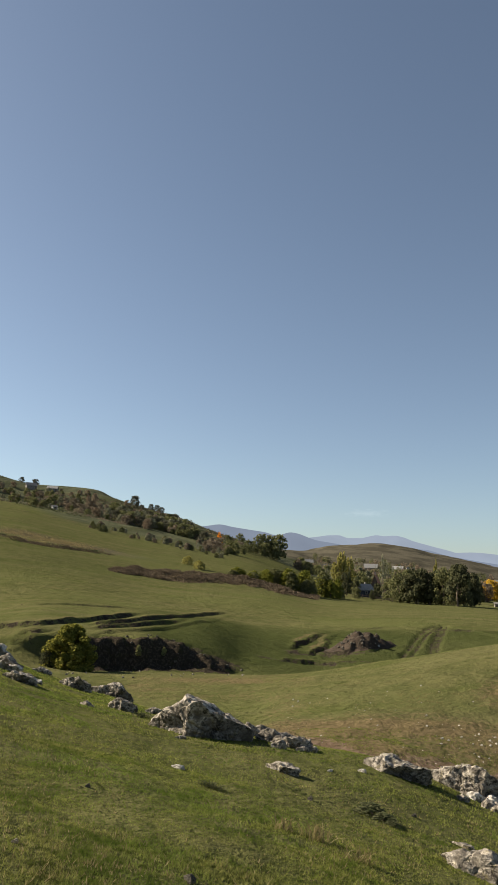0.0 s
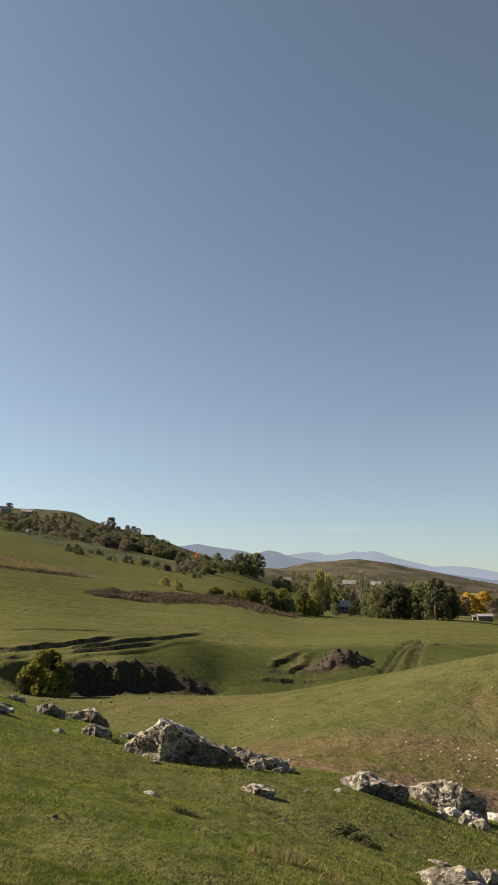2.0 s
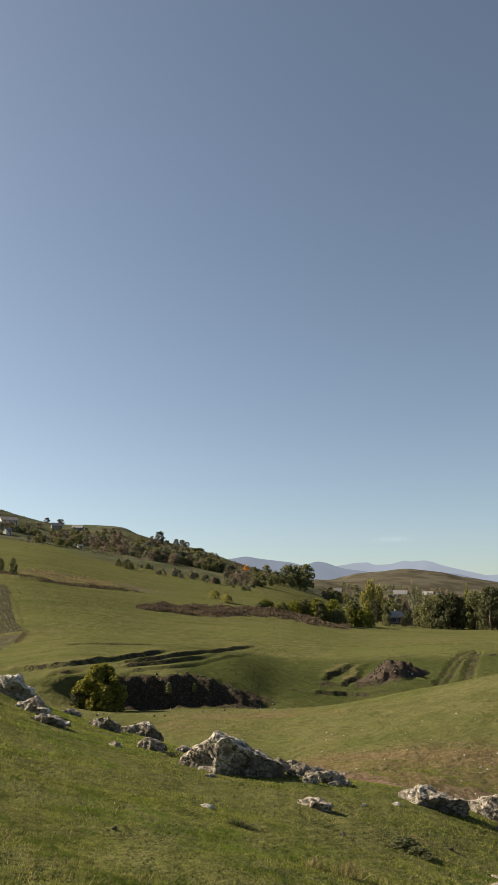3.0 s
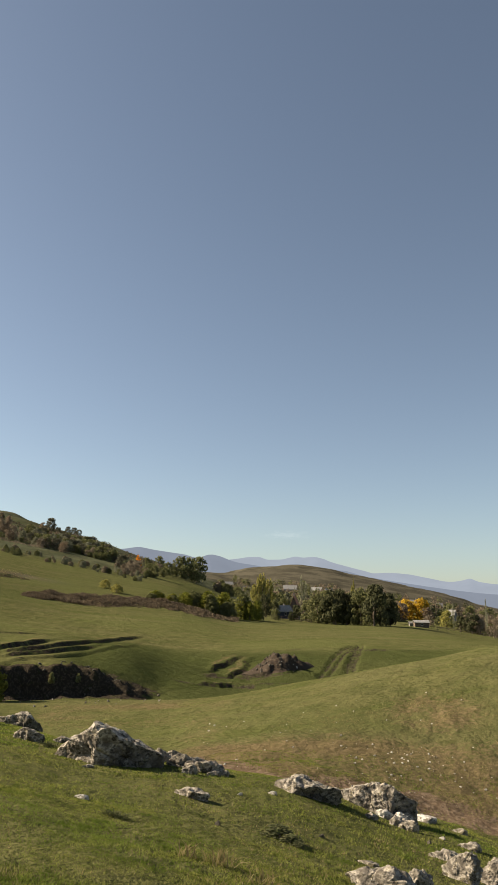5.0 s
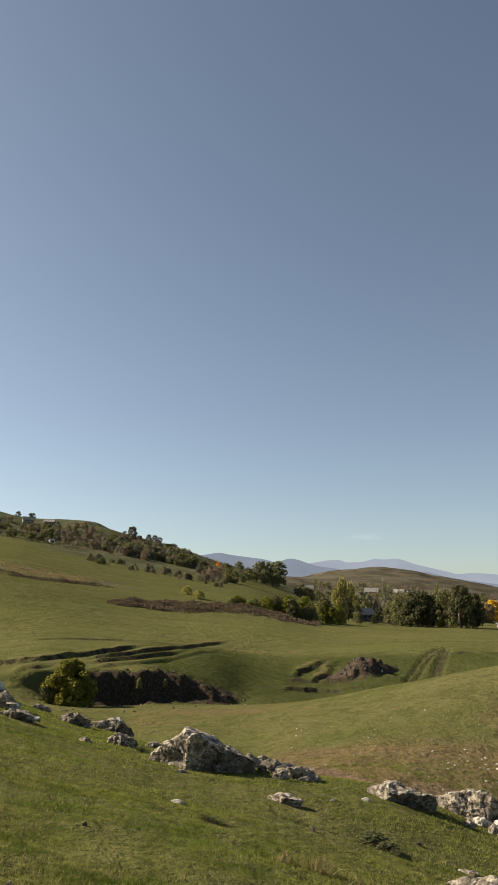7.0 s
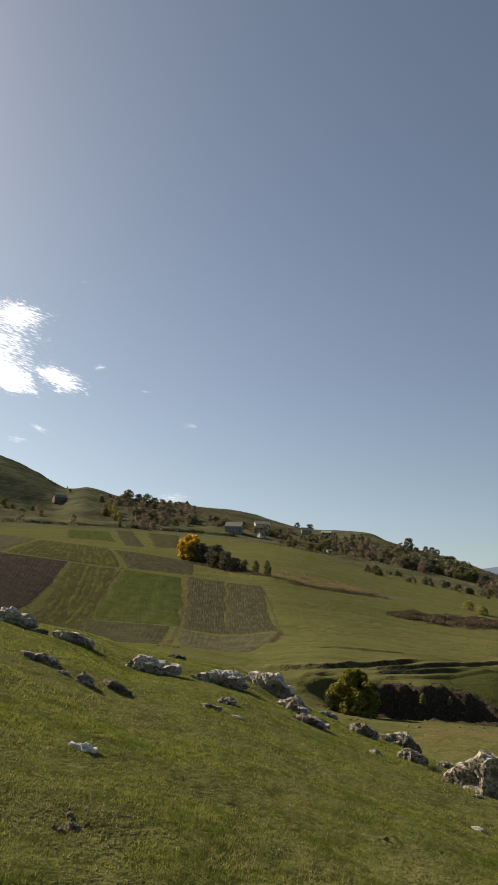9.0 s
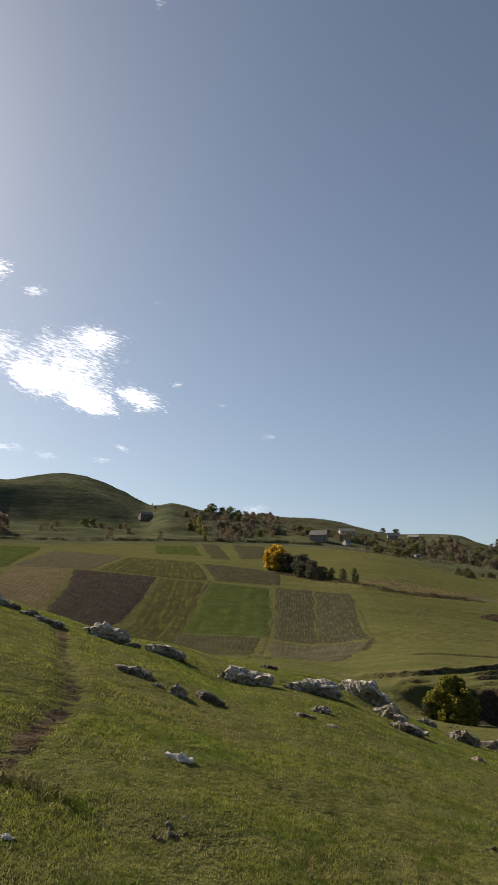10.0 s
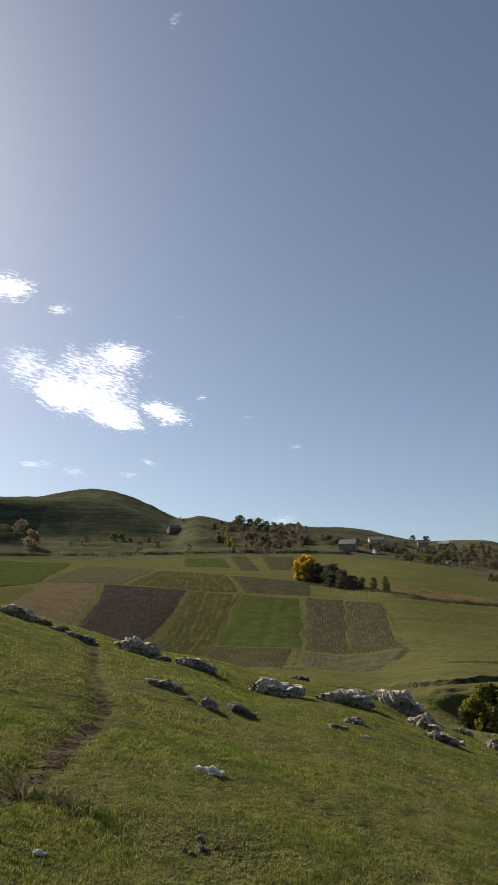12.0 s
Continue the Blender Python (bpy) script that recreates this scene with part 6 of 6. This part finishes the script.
def spoil_heap():
    """The heap of dug earth and stones on the meadow."""
    root = new("spoil_heap")
    p = at(8.95, 93)
    root.matrix_basis = pose(p.x, p.y, p.z, 0, 0, 0)
    tagged(root, "heap of dark dug earth and rubble on the meadow", "earth heap")
    k = 44
    u, v = np.meshgrid(np.linspace(-1, 1, k), np.linspace(-1, 1, k), indexing="ij")
    x, y = u * 4.6, v * 3.4
    z = np.zeros_like(x)
    for n in range(26):
        cx, cy = rs.gauss(0.1, 1.6), rs.gauss(0, 0.85)
        wide = rs.uniform(0.7, 1.5)
        tall = rs.uniform(0.75, 1.1) * 2.1 * max(0.15, 1 - (cx / 3.9) ** 2 - (cy / 2.4) ** 2)
        z = np.maximum(z, tall * np.clip(1.2 - np.hypot(x - cx, y - cy) / wide, 0, 1) ** 0.9)
    z = np.minimum(z, 1.6 + 0.3 * bumps(x, y, 1.3, 175))
    d = np.hypot(u, v)
    z = z + 0.42 * bumps(x + 300, y, 1.1, 171, 4) * np.clip(1.2 - d, 0, 1) - 0.25 * np.clip(d - 0.7, 0, 1)
    gz = ground_z((x + p.x).ravel(), (y + p.y).ravel()).reshape(x.shape) - p.z
    co = np.stack([x, y, gz + z - 0.12], -1).reshape(-1, 3)
    quads = [(i * k + j, (i + 1) * k + j, (i + 1) * k + j + 1, i * k + j + 1) for i in range(k - 1) for j in range(k - 1)]
    from_arrays("mound", co, quads, EARTH, root, True)
    for n in range(120):
        i, j = rs.randrange(5, k - 8), rs.randrange(3, k // 2 + 8)
        s = rs.choice((0.13, 0.17, 0.24, 0.36))
        ob = new("rubble", pebbles[4] if n % 14 else pebbles[0])
        ob.parent = root
        q = co[i * k + j]
        ob.matrix_basis = pose(q[0], q[1], q[2], rs.uniform(0, 360), rs.uniform(0, 360), 0) @ Matrix.Diagonal((s, s, s * 0.7, 1))


spoil_heap()

# ---------------------------------------------------------------- the gully bush and small plants
def big_bush(b, r, w, h):
    ob = tree("bush", "bush", LEAF["turning"], 17000, 0.016, 401, "rounded green bush with yellowing leaves at the gully edge", 0.1, 0.0)
    p = at(b, r)
    ob.matrix_basis = pose(p.x, p.y, p.z - 0.15, 0, 0, 40) @ Matrix.Diagonal((w, w, h, 1))
    tagged(ob, category="bush")


big_bush(-12.75, 65.6, 5.0, 4.0)
small = tree("shrub", "bush", LEAF["dark"], 900, 0.03, 402, "low dark shrub beside the gully bush", 0.1, 0.0)
p = at(-14.3, 65.8)
small.matrix_basis = pose(p.x, p.y, p.z - 0.1) @ Matrix.Diagonal((2.2, 2.2, 1.5, 1))
for b, level, w, h in ((-7.76, -7.1, 0.6, 1.0), (-5.87, -7.2, 0.6, 0.8)):
    ob = tree("shrub", "bush", LEAF["bank"], 150, 0.055, int(b * -100), "small pale shoot growing on the eroded bank", 0.1, 0.0)
    r = next(k for k in np.arange(67, 72, 0.05) if at(b, k).z > level)
    p = at(b, r)
    ob.matrix_basis = pose(p.x, p.y, p.z - 0.05) @ Matrix.Diagonal((w, w, h, 1))


def weed(b, r, w, h, material, count, seed, label, category):
    """A spreading plant: narrow leaves rising from one root."""
    g = np.random.default_rng(seed)
    p = at(b, r)
    co, faces = [], []
    for k in range(count):
        ang, out = g.uniform(0, math.tau), g.uniform(0.1, 0.5) * w
        x0, y0 = g.normal(0, w * 0.16), g.normal(0, w * 0.10)
        tip = (x0 + out * math.cos(ang), y0 + out * math.sin(ang) * 0.7, h * g.uniform(0.35, 1.0))
        wide = 0.0022 + 0.003 * g.random()
        dx, dy = -math.sin(ang) * wide, math.cos(ang) * wide
        mid = ((x0 + tip[0]) / 2, (y0 + tip[1]) / 2, tip[2] * 0.75)
        s = len(co)
        for px, py, pz, q in ((x0, y0, -0.02, 0.6), (*mid, 1.4), (*tip, 0.15)):
            for sgn in (-1, 1):
                gx, gy = px + sgn * dx * q, py + sgn * dy * q
                co.append((gx, gy, pz + float(ground_z(p.x + gx, p.y + gy)[0]) - p.z))
        faces += [(s, s + 1, s + 3, s + 2), (s + 2, s + 3, s + 5, s + 4)]
    ob = from_arrays("weed" if category == "weed" else "grass_tuft", co, faces, material)
    ob.matrix_basis = pose(p.x, p.y, p.z)
    tagged(ob, label, category)


for b, r, w, h, seed in ((9.6, 9.6, 0.55, 0.16, 411), (10.5, 9.45, 0.42, 0.11, 412), (11.1, 9.3, 0.25, 0.08, 413)):
    ob = tree("weed", "bush", LEAF["thistle"], 700, 0.032, seed, "dark thistle rosette spreading in the pasture", 0.1, 0.0)
    p = at(b, r)
    ob.matrix_basis = pose(p.x, p.y, p.z - 0.01) @ Matrix.Diagonal((w, w * 0.8, h, 1))
    tagged(ob, category="weed")
weed(-1.91, 8.8, 0.4, 0.07, LEAF["thistle"], 150, 3, "low dark weed in the pasture", "weed")
weed(-7.11, 15.5, 0.5, 0.12, LEAF["thistle"], 120, 4, "low dark weed near the rocks", "weed")
weed(5.76, 7.4, 0.5, 0.17, STRAW, 60, 5, "tuft of tall dry straw-coloured grass", "grass")
weed(3.31, 7.5, 0.35, 0.14, STRAW, 35, 6, "tuft of dry grass in the pasture", "grass")
weed(8.98, 7.0, 0.4, 0.13, STRAW, 35, 7, "tuft of dry grass in the pasture", "grass")
weed(-45.5, 5.6, 0.7, 0.11, TANGLE, 110, 8, "tuft of brownish dry grass beside the path", "grass")
weed(-42.5, 5.3, 0.6, 0.10, TANGLE, 90, 9, "tuft of brownish dry grass beside the path", "grass")

# ---------------------------------------------------------------- grass
def sward(name, lo, hi, near, far, count, tall, wide, material, seed, label, fade=1.0, want=None):
    """Short turf: single bent blades over a stretch of bearings and distances."""
    g = np.random.default_rng(seed)
    b = g.uniform(lo, hi, count)
    r = near * (far / near) ** (g.random(count) ** fade)
    x, y = r * np.sin(np.radians(b)), r * np.cos(np.radians(b))
    crowd = 9
    seat = (np.arange(count) // crowd) * crowd
    spread = 0.016 * (r / near) ** 0.85 * (near / 2.6) ** 0.8
    r = r[seat]
    x, y = x[seat] + g.normal(0, 1, count) * spread, y[seat] + g.normal(0, 1, count) * spread
    d, _ = near_line(TRAIL, x, y)
    if far > 30:
        d = np.minimum(d, near_line(LANE, x, y)[0] / 4)
    keep = (d > 0.05 + 0.22 * g.random(count)) & (bumps(x, y, 0.5, 211, 2) + g.normal(0, 0.45, count) > -0.18)
    if want is not None:
        keep &= bumps(x, y, want, 213) + g.normal(0, 0.25, count) > (0.62 if near > 60 else 0.18)
    x, y, r = x[keep], y[keep], r[keep]
    n = len(x)
    z = ground_z(x, y) - 0.006
    big = 0.65 + 0.7 * np.clip(bumps(x, y, 0.9, 215) + 0.5, 0, 1.4)
    h = tall * big * g.uniform(0.5, 1.35, n) * (0.7 + 0.3 * (r / near) ** 0.6)
    w = wide * (r / near) ** 0.85 * g.uniform(0.7, 1.3, n)
    a = g.uniform(0, math.tau, n)
    bend = g.normal(0, 0.6, (n, 2)) * h[:, None]
    dx, dy = np.cos(a) * w, np.sin(a) * w
    co = np.empty((n, 3, 3))
    co[:, 0] = np.stack([x - dx, y - dy, z], 1)
    co[:, 1] = np.stack([x + dx, y + dy, z], 1)
    co[:, 2] = np.stack([x + bend[:, 0], y + bend[:, 1], z + h], 1)
    me = bpy.data.meshes.new(name)
    me.vertices.add(3 * n)
    me.vertices.foreach_set("co", co.astype(np.float32).ravel())
    me.loops.add(3 * n)
    me.loops.foreach_set("vertex_index", np.arange(3 * n, dtype=np.int32))
    me.polygons.add(n)
    me.polygons.foreach_set("loop_start", np.arange(0, 3 * n, 3, dtype=np.int32))
    me.update(calc_edges=True)
    me.materials.append(material)
    return tagged(new(name, me), label, "weeds" if name == "weeds" else "grass", kind="stuff")


sward("grass", -52, 28, 2.6, 9.5, 620000, 0.015, 0.0022, BLADE, 501, "short grazed green grass underfoot", 0.75)
sward("grass", -52, 28, 9.0, 31, 360000, 0.024, 0.0072, BLADE, 502, "short grazed green grass on the brow", 0.8)
sward("dry_grass", -52, 28, 2.6, 12, 42000, 0.024, 0.0028, STRAW, 503, "dry straw-coloured blades among the green grass", 0.8, 1.6)
sward("dry_grass", 2, 28, 22, 40, 40000, 0.04, 0.010, STRAW, 504, "dry straw-coloured grass on the stony flank", 0.9, 4.0)
sward("grass", -18, 28, 35, 66, 70000, 0.032, 0.0065, BLADE, 505, "short grass over the swale and the mound", 0.9, 3.0)
sward("weeds", -45, 28, 66, 190, 16000, 0.10, 0.045, LEAF["thistle"], 506, "dark weed tufts scattered over the meadow", 0.9, 9.0)
sward("grass", -52, -26, 2.6, 8.5, 110000, 0.024, 0.0026, BLADE, 507, "longer rough grass tufts beside the footpath", 0.8, 0.5)
sward("grass", -26, 28, 3.2, 10, 90000, 0.021, 0.0028, BLADE, 508, "longer tufts in the grazed grass", 0.8, 0.4)
sward("dry_grass", -52, -30, 2.6, 7, 40000, 0.028, 0.0030, TANGLE, 509, "brownish dry tufts in the rough grass by the path", 0.8, 0.9)
